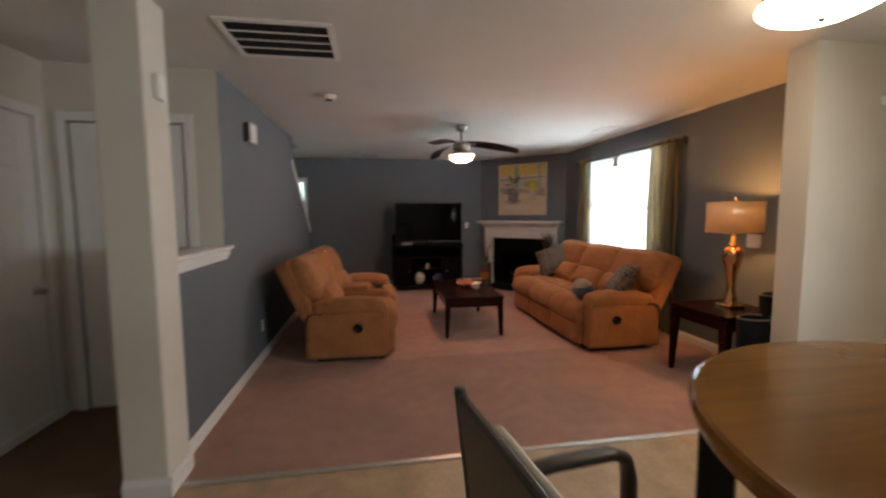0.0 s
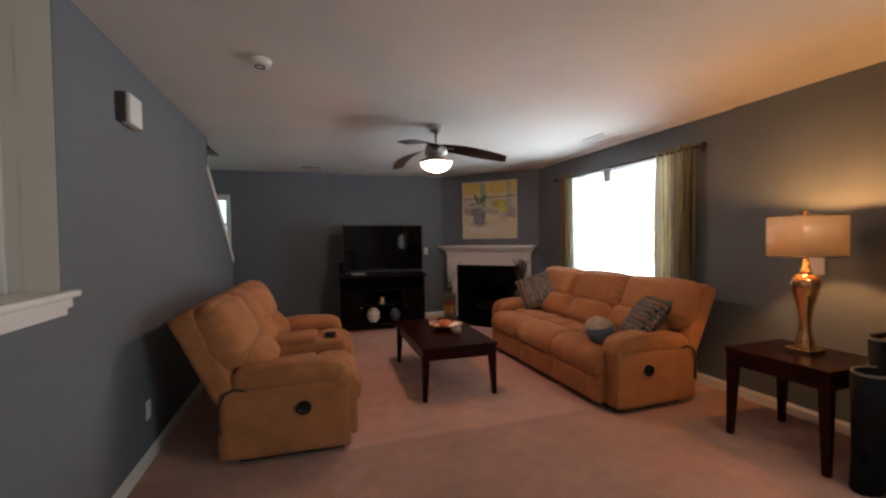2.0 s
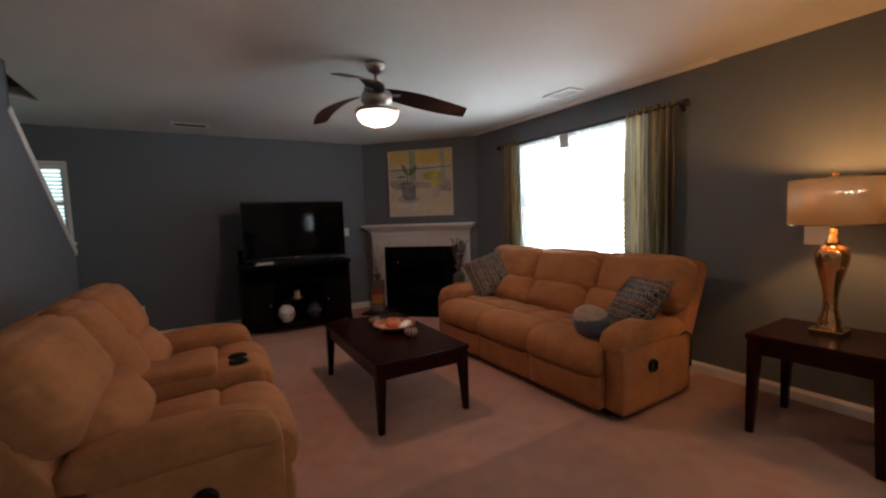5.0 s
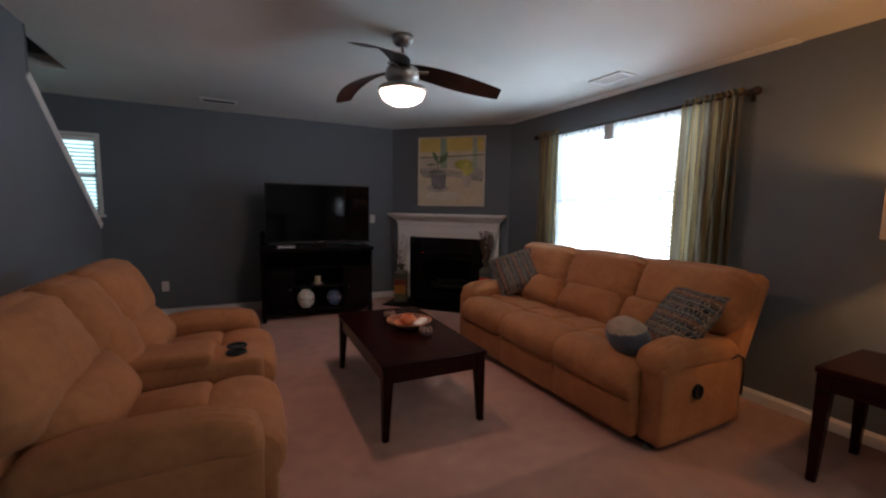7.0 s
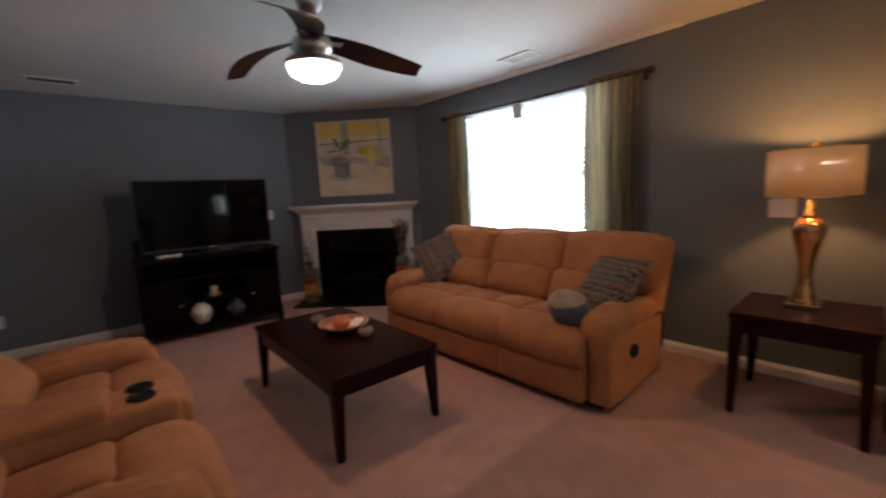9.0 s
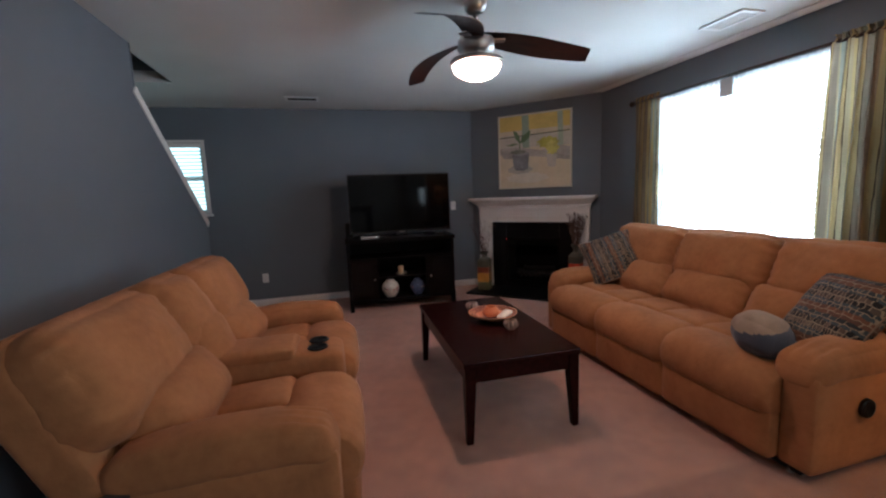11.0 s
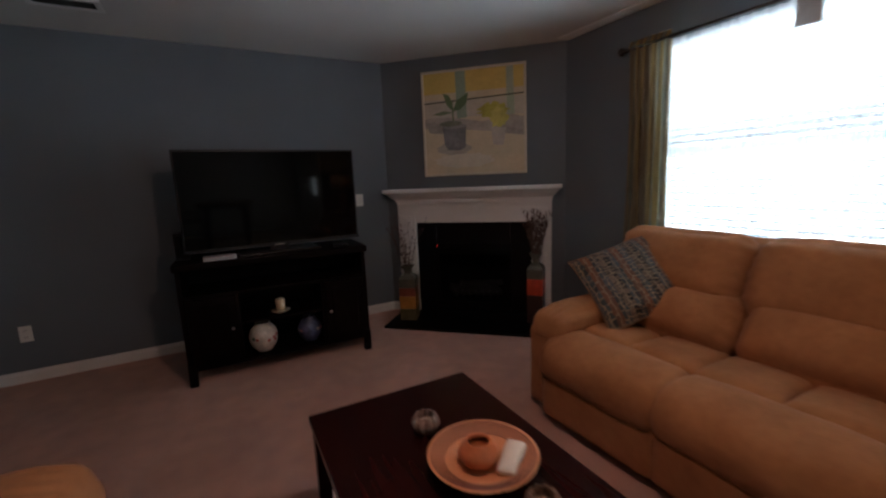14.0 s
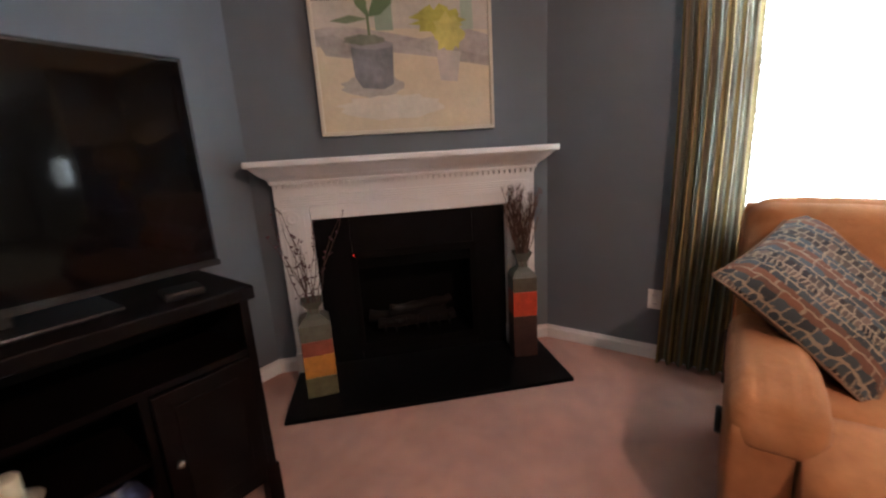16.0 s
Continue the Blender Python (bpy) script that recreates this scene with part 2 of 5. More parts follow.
def prism(outline, z0, z1):
    """An upright prism over a plan outline."""
    bm = bmesh.new()
    lo = [bm.verts.new((x, y, z0)) for x, y in outline]
    hi = [bm.verts.new((x, y, z1)) for x, y in outline]
    bm.faces.new(lo[::-1])
    bm.faces.new(hi)
    for i in range(len(lo)):
        j = (i + 1) % len(lo)
        bm.faces.new((lo[i], lo[j], hi[j], hi[i]))
    bmesh.ops.recalc_face_normals(bm, faces=bm.faces[:])
    return bm


def link(name, bm, material, smooth=False):
    me = bpy.data.meshes.new(name)
    bm.to_mesh(me)
    bm.free()
    me.materials.append(material)
    if smooth:
        me.polygons.foreach_set("use_smooth", [True] * len(me.polygons))
    return new(name, me)


def part(name, bm, material, parent, label="", smooth=False):
    ob = link(name, bm, material, smooth)
    ob.parent = parent
    if label:
        tagged(ob, label)
    return ob


def structure(name, bm, material, label="", smooth=False):
    return tagged(link(name, bm, material, smooth), label, kind="structure")


def thing(name, m, label, category, group=""):
    ob = new(name)
    ob.empty_display_size = 0.1
    ob.matrix_world = m
    return tagged(ob, label, category, group)


def boxes(*bs):
    bm = bmesh.new()
    for b in bs:
        box(bm, *b)
    return bm


# ---- structure ----
T = 0.12
structure("floor_carpet", boxes((HALL, RIGHT + 0.3, SPLIT, BACK + 0.2, -0.05, 0.0)), CARPET, "pinkish beige cut pile carpet, paler past a line across it")
structure("floor_vinyl", boxes((LEFT - 0.1, DINE_R + 0.1, DINE_B - 0.1, SPLIT, -0.05, -0.004)), VINYL, "mottled tan sheet vinyl floor")
structure("floor_hall", boxes((HALL - 0.1, LEFT - 0.1, DINE_B - 0.1, SPLIT, -0.05, -0.003), (HALL - 0.1, LEFT - 0.13, SPLIT, 3.46, 0.001, 0.004)), HALLFLOOR, "dark brown hall floor")
structure("trim_threshold", bevelled(LEFT, 2.8, SPLIT - 0.018, SPLIT + 0.018, -0.002, 0.008, 0.004), mat("aluminium_strip", (0.62, 0.60, 0.57), 0.35, metal=0.8, vary=0.05), "pale metal carpet edging strip")
structure("ceiling", boxes((LEFT - 0.07, DINE_R + 0.3, DINE_B - 0.2, BACK + 0.14, CEIL, CEIL + 0.1), (HALL - 0.14, LEFT - 0.07, DINE_B - 0.2, 3.46, CEIL, CEIL + 0.1),
                           (HALL - 0.14, LEFT - 0.07, 7.12, BACK + 0.14, CEIL, CEIL + 0.1)), CEILING, "white textured ceiling")
structure("trim_ceiling_border", boxes((RIGHT - 0.12, RIGHT, 3.9, 7.0, CEIL - 0.006, CEIL)), mat("smooth_white_paint", (0.80, 0.79, 0.76), 0.5, vary=0.03, scale=3, fine=90, bump=0.02), "smooth white border at the ceiling edge")
structure("stairwell_shaft", boxes((LEFT - 0.07, LEFT, 3.46, 7.12, CEIL + 0.1, 4.6), (HALL - 0.14, LEFT, 7.12, 7.2, CEIL + 0.1, 4.6), (HALL - 0.14, HALL, 3.46, 7.12, CEIL, 4.6),
                                   (HALL - 0.14, LEFT, 3.38, 3.46, CEIL + 0.1, 4.6), (HALL - 0.14, LEFT, 3.38, 7.2, 4.6, 4.7)), SLATE)
structure("wall_back", boxes((HALL - 0.14, SW_X0, BACK, BACK + 0.14, 0, CEIL), (SW_X1, RIGHT + 0.14, BACK, BACK + 0.14, 0, CEIL), (SW_X0, SW_X1, BACK, BACK + 0.14, 0, SW_Z0), (SW_X0, SW_X1, BACK, BACK + 0.14, SW_Z1, CEIL)), SLATE, "slate blue-grey painted wall")
structure("wall_right", boxes((RIGHT, RIGHT + 0.14, 2.5, WIN_Y0, 0, CEIL), (RIGHT, RIGHT + 0.14, WIN_Y1, BACK, 0, CEIL), (RIGHT, RIGHT + 0.14, WIN_Y0, WIN_Y1, 0, WIN_Z0), (RIGHT, RIGHT + 0.14, WIN_Y0, WIN_Y1, WIN_Z1, CEIL)), SLATE, "slate grey painted wall")


def fire_frame(x, y=0.0):
    """Plan point: x along the corner wall from its middle, y out into the room."""
    return (2.818 + x * 0.7071 - y * 0.7071, 7.612 - x * 0.7071 - y * 0.7071)


def diag_block(bm, x0, x1, z0, z1, y0=0.0, y1=-0.12):
    vs = box(bm, x0, x1, -y0, -y1, z0, z1)
    bmesh.ops.transform(bm, matrix=pose(2.818, 7.612, 0, 0, 0, -45), verts=vs)


dw = bmesh.new()
diag_block(dw, -0.86, -0.42, 0, CEIL)
diag_block(dw, 0.42, 0.86, 0, CEIL)
diag_block(dw, -0.42, 0.42, 0.72, CEIL)
structure("wall_corner", dw, SLATE, "slate grey painted corner wall")
structure("wall_left", boxes((LEFT - T, LEFT, 3.4, 6.06, 0, CEIL)), SLATE, "slate blue painted wall")
sl = bmesh.new()
for x in (LEFT - T, LEFT):
    for y, z in ((6.06, 0), (7.45, 0), (7.45, 1.12), (6.06, 2.13)):
        sl.verts.new((x, y, z))
sl.verts.ensure_lookup_table()
sl.faces.new(sl.verts[0:4]), sl.faces.new(sl.verts[4:8][::-1])
for i in range(4):
    j = (i + 1) % 4
    sl.faces.new((sl.verts[i], sl.verts[j], sl.verts[4 + j], sl.verts[4 + i]))
bmesh.ops.recalc_face_normals(sl, faces=sl.faces[:])
structure("wall_stair", sl, SLATE, "slate blue stair wall with a sloping top")
structure("wall_half", boxes((LEFT - T, LEFT, 2.52, 3.4, 0, 1.12)), SLATE, "slate blue half wall")
structure("column", bevelled(LEFT - 0.15, LEFT + 0.06, 2.28, 2.52, 0, CEIL, 0.008), CREAM, "cream painted square column")
structure("wall_closet", boxes((HALL, -2.0, 3.4, 3.5, 0, CEIL), (-1.22, LEFT - T, 3.4, 3.5, 0, CEIL), (-2.0, -1.22, 3.4, 3.5, 2.05, CEIL)), CREAM, "cream painted wall")
structure("wall_closet_end", boxes((LEFT - T, LEFT - 0.003, 3.396, 3.4, 1.17, CEIL)), CREAM)
structure("wall_hall", boxes((HALL - 0.14, HALL, DINE_B, BACK, 0, CEIL)), CREAM, "cream painted hall wall")
structure("wall_stub", boxes((2.785, DINE_R, 2.335, 2.52, 0, CEIL)), CREAM, "cream painted wall end")
structure("wall_stub_face", boxes((2.80, RIGHT, 2.52, 2.524, 0, CEIL)), SLATE)
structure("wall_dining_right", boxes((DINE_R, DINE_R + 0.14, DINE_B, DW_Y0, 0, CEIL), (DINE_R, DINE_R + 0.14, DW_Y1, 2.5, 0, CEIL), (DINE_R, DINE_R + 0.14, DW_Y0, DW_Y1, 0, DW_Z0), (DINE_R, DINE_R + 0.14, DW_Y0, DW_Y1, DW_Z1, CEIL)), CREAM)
structure("wall_dining_back", boxes((HALL - 0.14, DINE_R + 0.14, DINE_B - 0.14, DINE_B, 0, CEIL)), CREAM)


def baseboard(name, a, b, h=0.085, d=0.014):
    """Along the plan line a-b, standing out to its left."""
    va, vb = Vector(a), Vector(b)
    length, ang = (vb - va).length, math.degrees(math.atan2(vb.y - va.y, vb.x - va.x))
    bm = bmesh.new()
    for y, z in ((0, 0), (d, 0), (d, h * 0.72), (d * 0.55, h * 0.86), (d * 0.4, h), (0, h)):
        bm.verts.new((0, y, z))
    bm.verts.ensure_lookup_table()
    f = bm.faces.new(bm.verts[:])
    r = bmesh.ops.extrude_face_region(bm, geom=[f])
    bmesh.ops.translate(bm, vec=(length, 0, 0), verts=[v for v in r["geom"] if isinstance(v, bmesh.types.BMVert)])
    bmesh.ops.recalc_face_normals(bm, faces=bm.faces[:])
    structure(name, moved(bm, pose(a[0], a[1], 0, 0, 0, ang)), TRIM)


baseboard("baseboard_left", (LEFT, 7.45), (LEFT, 2.52))
baseboard("baseboard_back", (2.21, BACK), (HALL, BACK))
baseboard("baseboard_right", (RIGHT, 2.524), (RIGHT, 7.02))
baseboard("baseboard_corner_1", fire_frame(0.86), fire_frame(0.74))
baseboard("baseboard_corner_2", fire_frame(-0.74), fire_frame(-0.86))
baseboard("baseboard_stub_end", (2.785, 2.335), (2.785, 2.524))
baseboard("baseboard_stub_face", (DINE_R, 2.335), (2.771, 2.335))
baseboard("baseboard_stub_inner", (2.772, 2.524), (RIGHT, 2.524))
baseboard("baseboard_column_1", (LEFT + 0.06, 2.52), (LEFT + 0.06, 2.28), 0.1)
baseboard("baseboard_column_2", (LEFT + 0.075, 2.28), (LEFT - 0.15, 2.28), 0.1)
baseboard("baseboard_hall", (HALL, 3.4), (HALL, DINE_B))
baseboard("baseboard_dining", (DINE_R, DINE_B), (DINE_R, 2.33))

# sill on the half wall, with its moulding
led = bevelled(LEFT - T - 0.04, LEFT + 0.05, 2.52, 3.45, 1.145, 1.175, 0.01, 3)
box(led, LEFT, LEFT + 0.028, 2.52, 3.42, 1.105, 1.146)
box(led, LEFT, LEFT + 0.014, 2.52, 3.41, 1.075, 1.106)
structure("trim_half_wall_ledge", led, TRIM, "white painted ledge on the half wall")
# cap on the sloping stair wall
ang = math.degrees(math.atan2(2.13 - 1.12, 7.45 - 6.06))
cap = bevelled(-0.075, 0.075, 0, 1.74, -0.005, 0.022, 0.006)
box(cap, 0.061, 0.07, 0, 1.74, -0.035, -0.005)
structure("trim_stair_cap", moved(cap, pose(LEFT - T / 2, 6.055, 2.135, -ang, 0, 0)), TRIM, "white painted cap on the stair wall")
structure("trim_stair_edge", bevelled(LEFT - T - 0.006, LEFT + 0.006, 6.06, 6.072, 2.12, CEIL, 0.003), SLATE)


# ---- doors ----
def panel_door(name, m, w, h, label):
    d = thing(name, m, label, "door")
    d["kind"] = "structure"
    part("slab", bevelled(0, w, 0, 0.035, 0.01, h, 0.002), TRIM, d)
    cw = w / 2 - 0.15
    for x in (0.11, w / 2 + 0.04):
        for z0, z1 in ((0.22, 0.80), (0.95, 1.55), (1.66, 1.92)):
            fr = bmesh.new()
            box(fr, x, x + cw, -0.004, 0.0, z0, z0 + 0.02), box(fr, x, x + cw, -0.004, 0, z1 - 0.02, z1)
            box(fr, x, x + 0.02, -0.004, 0, z0 + 0.02, z1 - 0.02), box(fr, x + cw - 0.02, x + cw, -0.004, 0, z0 + 0.02, z1 - 0.02)
            part("panel_moulding", fr, TRIM, d)
            part("panel", bevelled(x + 0.045, x + cw - 0.045, -0.007, 0.0, z0 + 0.045, z1 - 0.045, 0.004), TRIM, d)
    part("knob", moved(lathe([(0, 0), (0.026, 0.004), (0.026, 0.008), (0.01, 0.014), (0.012, 0.03), (0.027, 0.042), (0.027, 0.055), (0, 0.064)], 16), pose(w - 0.07, 0, 0.92, 90)), NICKEL, d, "brushed metal knob", True)
    for x0, x1, z0, z1 in ((-0.075, -0.012, 0, h + 0.075), (w + 0.012, w + 0.075, 0, h + 0.075), (-0.012, w + 0.012, h + 0.012, h + 0.075)):
        cs = bevelled(x0, x1, -0.02, -0.0035, z0, z1, 0.004)
        part("casing", cs, TRIM, d)
    return d


panel_door("door_1", pose(-1.96, 3.4, 0), 0.715, 2.04, "white six panel closet door, closed")
panel_door("door_2", pose(HALL + 0.004, 2.5, 0, 0, 0, 90), 0.76, 2.04, "white panel hall door, closed")

# ---- windows ----
BACKDROP = glow("white_daylight", (0.88, 0.96, 1.0), 9.0)
structure("backdrop_window", boxes((RIGHT + 1.2, RIGHT + 1.22, 3.0, 8.0, -0.5, 3.5)), BACKDROP)
structure("backdrop_stair_window", boxes((-3.5, 0.4, BACK + 1.2, BACK + 1.22, -0.5, 3.5)), glow("hazy_daylight", (0.85, 1.0, 0.98), 1.7))
GLASS = bpy.data.materials.new("window_glass")
GLASS.use_nodes = True
gb = GLASS.node_tree.nodes["Principled BSDF"]
gb.inputs["Transmission Weight"].default_value, gb.inputs["Roughness"].default_value, gb.inputs["IOR"].default_value = 1.0, 0.0, 1.1
SLAT = thin("white_blind_slat", (0.80, 0.82, 0.83), 0.12, 0.0)[0]
BOWL_GLASS = thin("frosted_glass", (0.95, 0.93, 0.90), 0.75, 0.5)[0]


def window(name, m, w, z0, z1, slats, label):
    """Origin at the sill's left end on the inner wall face; y runs out through the wall."""
    wi = thing(name, m, label, "window")
    wi["kind"] = "structure"
    h = z1 - z0
    fr = bmesh.new()
    for b in ((0, 0.04, 0.06, 0.11, 0, h), (w - 0.04, w, 0.06, 0.11, 0, h), (0.04, w - 0.04, 0.06, 0.11, 0, 0.05), (0.04, w - 0.04, 0.06, 0.11, h - 0.05, h), (0.04, w - 0.04, 0.055, 0.105, h / 2 - 0.022, h / 2 + 0.022)):
        box(fr, *b)
    part("window_frame", fr, TRIM, wi)
    for a, b in ((0.05, h / 2 - 0.022), (h / 2 + 0.022, h - 0.05)):
        pane = part("pane", boxes((0.04, w - 0.04, 0.083, 0.087, a, b)), GLASS, wi)
        pane.visible_shadow = False
    part("window_sill", bevelled(-0.05, w + 0.05, -0.045, 0.06, -0.03, -0.003, 0.006), TRIM, wi)
    part("blind_head_rail", bevelled(0.01, w - 0.01, 0.005, 0.05, h - 0.055, h - 0.004, 0.004), TRIM, wi)
    if slats:
        me = None
        count = int((h - 0.08) / 0.042)
        for i in range(count):
            if me is None:
                bm = bmesh.new()
                for k in range(4):
                    y, z = -0.024 + 0.016 * k, 0.004 * math.sin(math.pi * k / 3)
                    for x in (0.012, w - 0.012):
                        bm.verts.new((x, y, z))
                bm.verts.ensure_lookup_table()
                v = bm.verts
                for k in range(3):
                    bm.faces.new((v[2 * k], v[2 * k + 1], v[2 * k + 3], v[2 * k + 2]))
                r = bmesh.ops.solidify(bm, geom=bm.faces[:], thickness=0.002)
                ob = part("slat", bm, SLAT, wi)
                me = ob.data
            else:
                ob = new("slat", me)
                ob.parent = wi
            ob.matrix_basis = pose(0, 0.03, 0.03 + 0.042 * i, slats)
        for x in (0.12, w - 0.12):
            part("blind_cord", tube([(x, 0.03, 0.0), (x, 0.03, h - 0.05)], 0.0012, 4), TRIM, wi)
    return wi


window("window_1", pose(RIGHT, WIN_Y1, WIN_Z0, 0, 0, -90), WIN_Y1 - WIN_Y0, WIN_Z0, WIN_Z1, -36, "bright double hung window with white slatted blinds")
window("window_2", pose(SW_X0, BACK, SW_Z0), SW_X1 - SW_X0, SW_Z0, SW_Z1, -13, "small stair window with white slatted blinds")
tr = bmesh.new()
box(tr, SW_X1, SW_X1 + 0.03, BACK - 0.008, BACK, SW_Z0, SW_Z1 + 0.03), box(tr, SW_X0, SW_X1, BACK - 0.008, BACK, SW_Z1, SW_Z1 + 0.03)
structure("trim_stair_window", tr, TRIM)
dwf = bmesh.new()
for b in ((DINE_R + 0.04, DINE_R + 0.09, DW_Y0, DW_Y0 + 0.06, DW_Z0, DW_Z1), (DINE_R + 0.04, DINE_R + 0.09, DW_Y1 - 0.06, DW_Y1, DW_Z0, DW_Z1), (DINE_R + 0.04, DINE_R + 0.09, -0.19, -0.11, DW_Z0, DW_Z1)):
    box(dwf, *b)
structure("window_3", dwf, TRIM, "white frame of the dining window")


# ---- curtains ----
def stripe_material():
    m, d, t = thin("striped_curtain_cloth", (0.4, 0.35, 0.2), 0.40, 0.0)
    nt = m.node_tree
    uv, sep, ramp = nt.nodes.new("ShaderNodeUVMap"), nt.nodes.new("ShaderNodeSeparateXYZ"), nt.nodes.new("ShaderNodeValToRGB")
    uv.uv_map = "UVMap"
    fr = nt.nodes.new("ShaderNodeMath")
    fr.operation = "FRACT"
    cr = ramp.color_ramp
    cr.interpolation = "CONSTANT"
    gold, sage, taupe, dark, cream = (0.42, 0.31, 0.145), (0.26, 0.265, 0.205), (0.25, 0.20, 0.14), (0.08, 0.055, 0.035), (0.36, 0.29, 0.175)
    stops = [(0.0, cream), (0.07, dark), (0.085, gold), (0.19, taupe), (0.30, dark), (0.32, sage), (0.45, cream), (0.49, taupe), (0.61, dark), (0.625, gold), (0.72, sage), (0.84, taupe), (0.93, dark), (0.945, gold)]
    cr.elements[0].position, cr.elements[0].color = stops[0][0], (*stops[0][1], 1)
    cr.elements[1].position, cr.elements[1].color = stops[1][0], (*stops[1][1], 1)
    for p, c in stops[2:]:
        e = cr.elements.new(p)
        e.color = (*c, 1)
    nz, mx = nt.nodes.new("ShaderNodeTexNoise"), nt.nodes.new("ShaderNodeMix")
    nz.inputs["Scale"].default_value, nz.inputs["Detail"].default_value = 9, 6
    wav = nt.nodes.new("ShaderNodeMath")
    wav.operation, wav.inputs[1].default_value = "MULTIPLY_ADD", 0.05
    mx.data_type, mx.blend_type = "RGBA", "MULTIPLY"
    mx.inputs[0].default_value = 0.3
    nt.links.new(uv.outputs[0], sep.inputs[0])
    nt.links.new(nz.outputs[0], wav.inputs[0])
    nt.links.new(sep.outputs[0], wav.inputs[2])
    nt.links.new(wav.outputs[0], fr.inputs[0])
    nt.links.new(fr.outputs[0], ramp.inputs[0])
    nt.links.new(ramp.outputs[0], mx.inputs[6])
    nt.links.new(nz.outputs[0], mx.inputs[7])
    for s in (d, t):
        nt.links.new(mx.outputs[2], s.inputs[0])
    return m


STRIPES = stripe_material()
SHEER = thin("white_sheer_cloth", (0.92, 0.94, 0.95), 0.65, 0.5)[0]


def cloth(y0, y1, z0, z1, x, folds, depth, repeat, seed, rows=14):
    """A pleated hanging along y, gathered at the top."""
    bm = bmesh.new()
    uvl = bm.loops.layers.uv.new("UVMap")
    n = folds * 12
    grid = []
    for r in range(rows + 1):
        f = r / rows
        z = z1 + (z0 - z1) * f
        row = []
        for i in range(n + 1):
            s = i / n
            wob = 0.35 * noise.noise(Vector((s * 3 + seed, f * 1.5, 0)))
            amp = depth * (0.55 + 0.45 * min(1, f * 3)) * (0.8 + 0.5 * noise.noise(Vector((s * 5, seed, f * 2))))
            y = y0 + (y1 - y0) * s + 0.02 * math.sin(f * 3 + seed) * f
            row.append((bm.verts.new((x + amp * math.sin(2 * math.pi * (folds * s + wob)), y, z)), s))
        grid.append(row)
    for a, b, f in zip(grid, grid[1:], range(rows)):
        for i in range(n):
            fc = bm.faces.new((a[i][0], a[i + 1][0], b[i + 1][0], b[i][0]))
            for lp, (s, v) in zip(fc.loops, ((a[i][1], f), (a[i + 1][1], f), (b[i + 1][1], f + 1), (b[i][1], f + 1))):
                lp[uvl].uv = (s * repeat, v / rows)
    return bm


def curtain(y0, y1, z0, label, seed):
    c = thing("curtain", pose(0, 0, 0), label, "curtain", "striped curtains at the window")
    part("panel", cloth(y0, y1, z0, 2.165, RIGHT - 0.085, 6, 0.038, 2.7, seed, 24), STRIPES, c, smooth=True)
    hd = cloth(y0 + 0.01, y1 - 0.01, 2.165, 2.215, RIGHT - 0.085, 11, 0.022, 2.7, seed + 2, 3)
    part("heading", hd, STRIPES, c, smooth=True)
    return c


curtain(4.17, 4.62, 0.03, "gold, brown and sage striped curtain gathered on a rod", 1.3)
curtain(6.02, 6.33, 0.03, "gold, brown and sage striped curtain beside the fireplace", 4.1)
sh = thing("sheer_curtain", pose(0, 0, 0), "white sheer curtain glowing with daylight", "curtain")
part("panel", cloth(4.57, 5.31, 0.30, 2.16, RIGHT - 0.05, 14, 0.012, 1, 7.7, 8), SHEER, sh, smooth=True)
part("panel", cloth(5.31, 6.09, 0.30, 2.16, RIGHT - 0.05, 14, 0.012, 1, 9.2, 8), SHEER, sh, smooth=True)
rod = thing("curtain_rod", pose(RIGHT - 0.085, 5.245, 2.17), "dark bronze curtain rod with ball finials", "curtain rod")
part("pole", moved(tube([(0, -1.125, 0), (0, 1.125, 0)], 0.011, 12), pose(0, 0, 0)), BRONZE, rod, smooth=True)
for s in (-1, 1):
    part("finial", moved(lathe([(0, -0.03), (0.018, -0.028), (0.012, -0.02), (0.028, 0.0), (0.03, 0.014), (0.024, 0.03), (0, 0.042)], 16), pose(0, s * 1.14, 0, -90 * s)), BRONZE, rod, smooth=True)
for y in (-1.09, 0.06, 1.09):
    bk = boxes((-0.006, 0.084, y - 0.008, y + 0.008, -0.02, -0.011), (0.072, 0.084, y - 0.012, y + 0.012, -0.05, 0.03))
    part("bracket", bk, BRONZE, rod)
latch = thing("blind_bracket", pose(RIGHT - 0.115, 5.31, 2.085), "small grey plastic blind bracket under the rod", "bracket")
part("plate", bevelled(-0.004, 0.02, -0.055, 0.055, -0.08, 0.06, 0.006), mat("grey_plastic", (0.42, 0.44, 0.45), 0.5), latch)


# ---- sofas ----
def dent(v, y, x, half, depth):
    """A short crease across the pad's top, running along x."""
    along = max(0.0, 1 - ((v.co.x - x) / half) ** 2)
    v.co.z -= depth * along * math.exp(-((v.co.y - y) / 0.011) ** 2)


def gathers(bm, w, x0, depth, seed):
    """Puckers where a stuffed pad is sewn at its two ends."""
    for v in bm.verts:
        u = min(1, abs(v.co.y) / (w / 2))
        if u > 0.72:
            k = (u - 0.72) / 0.28
            v.co.x += depth * k * math.sin(v.co.z * 95 + seed + 2 * noise.noise(v.co * 9)) * (v.co.x < x0)


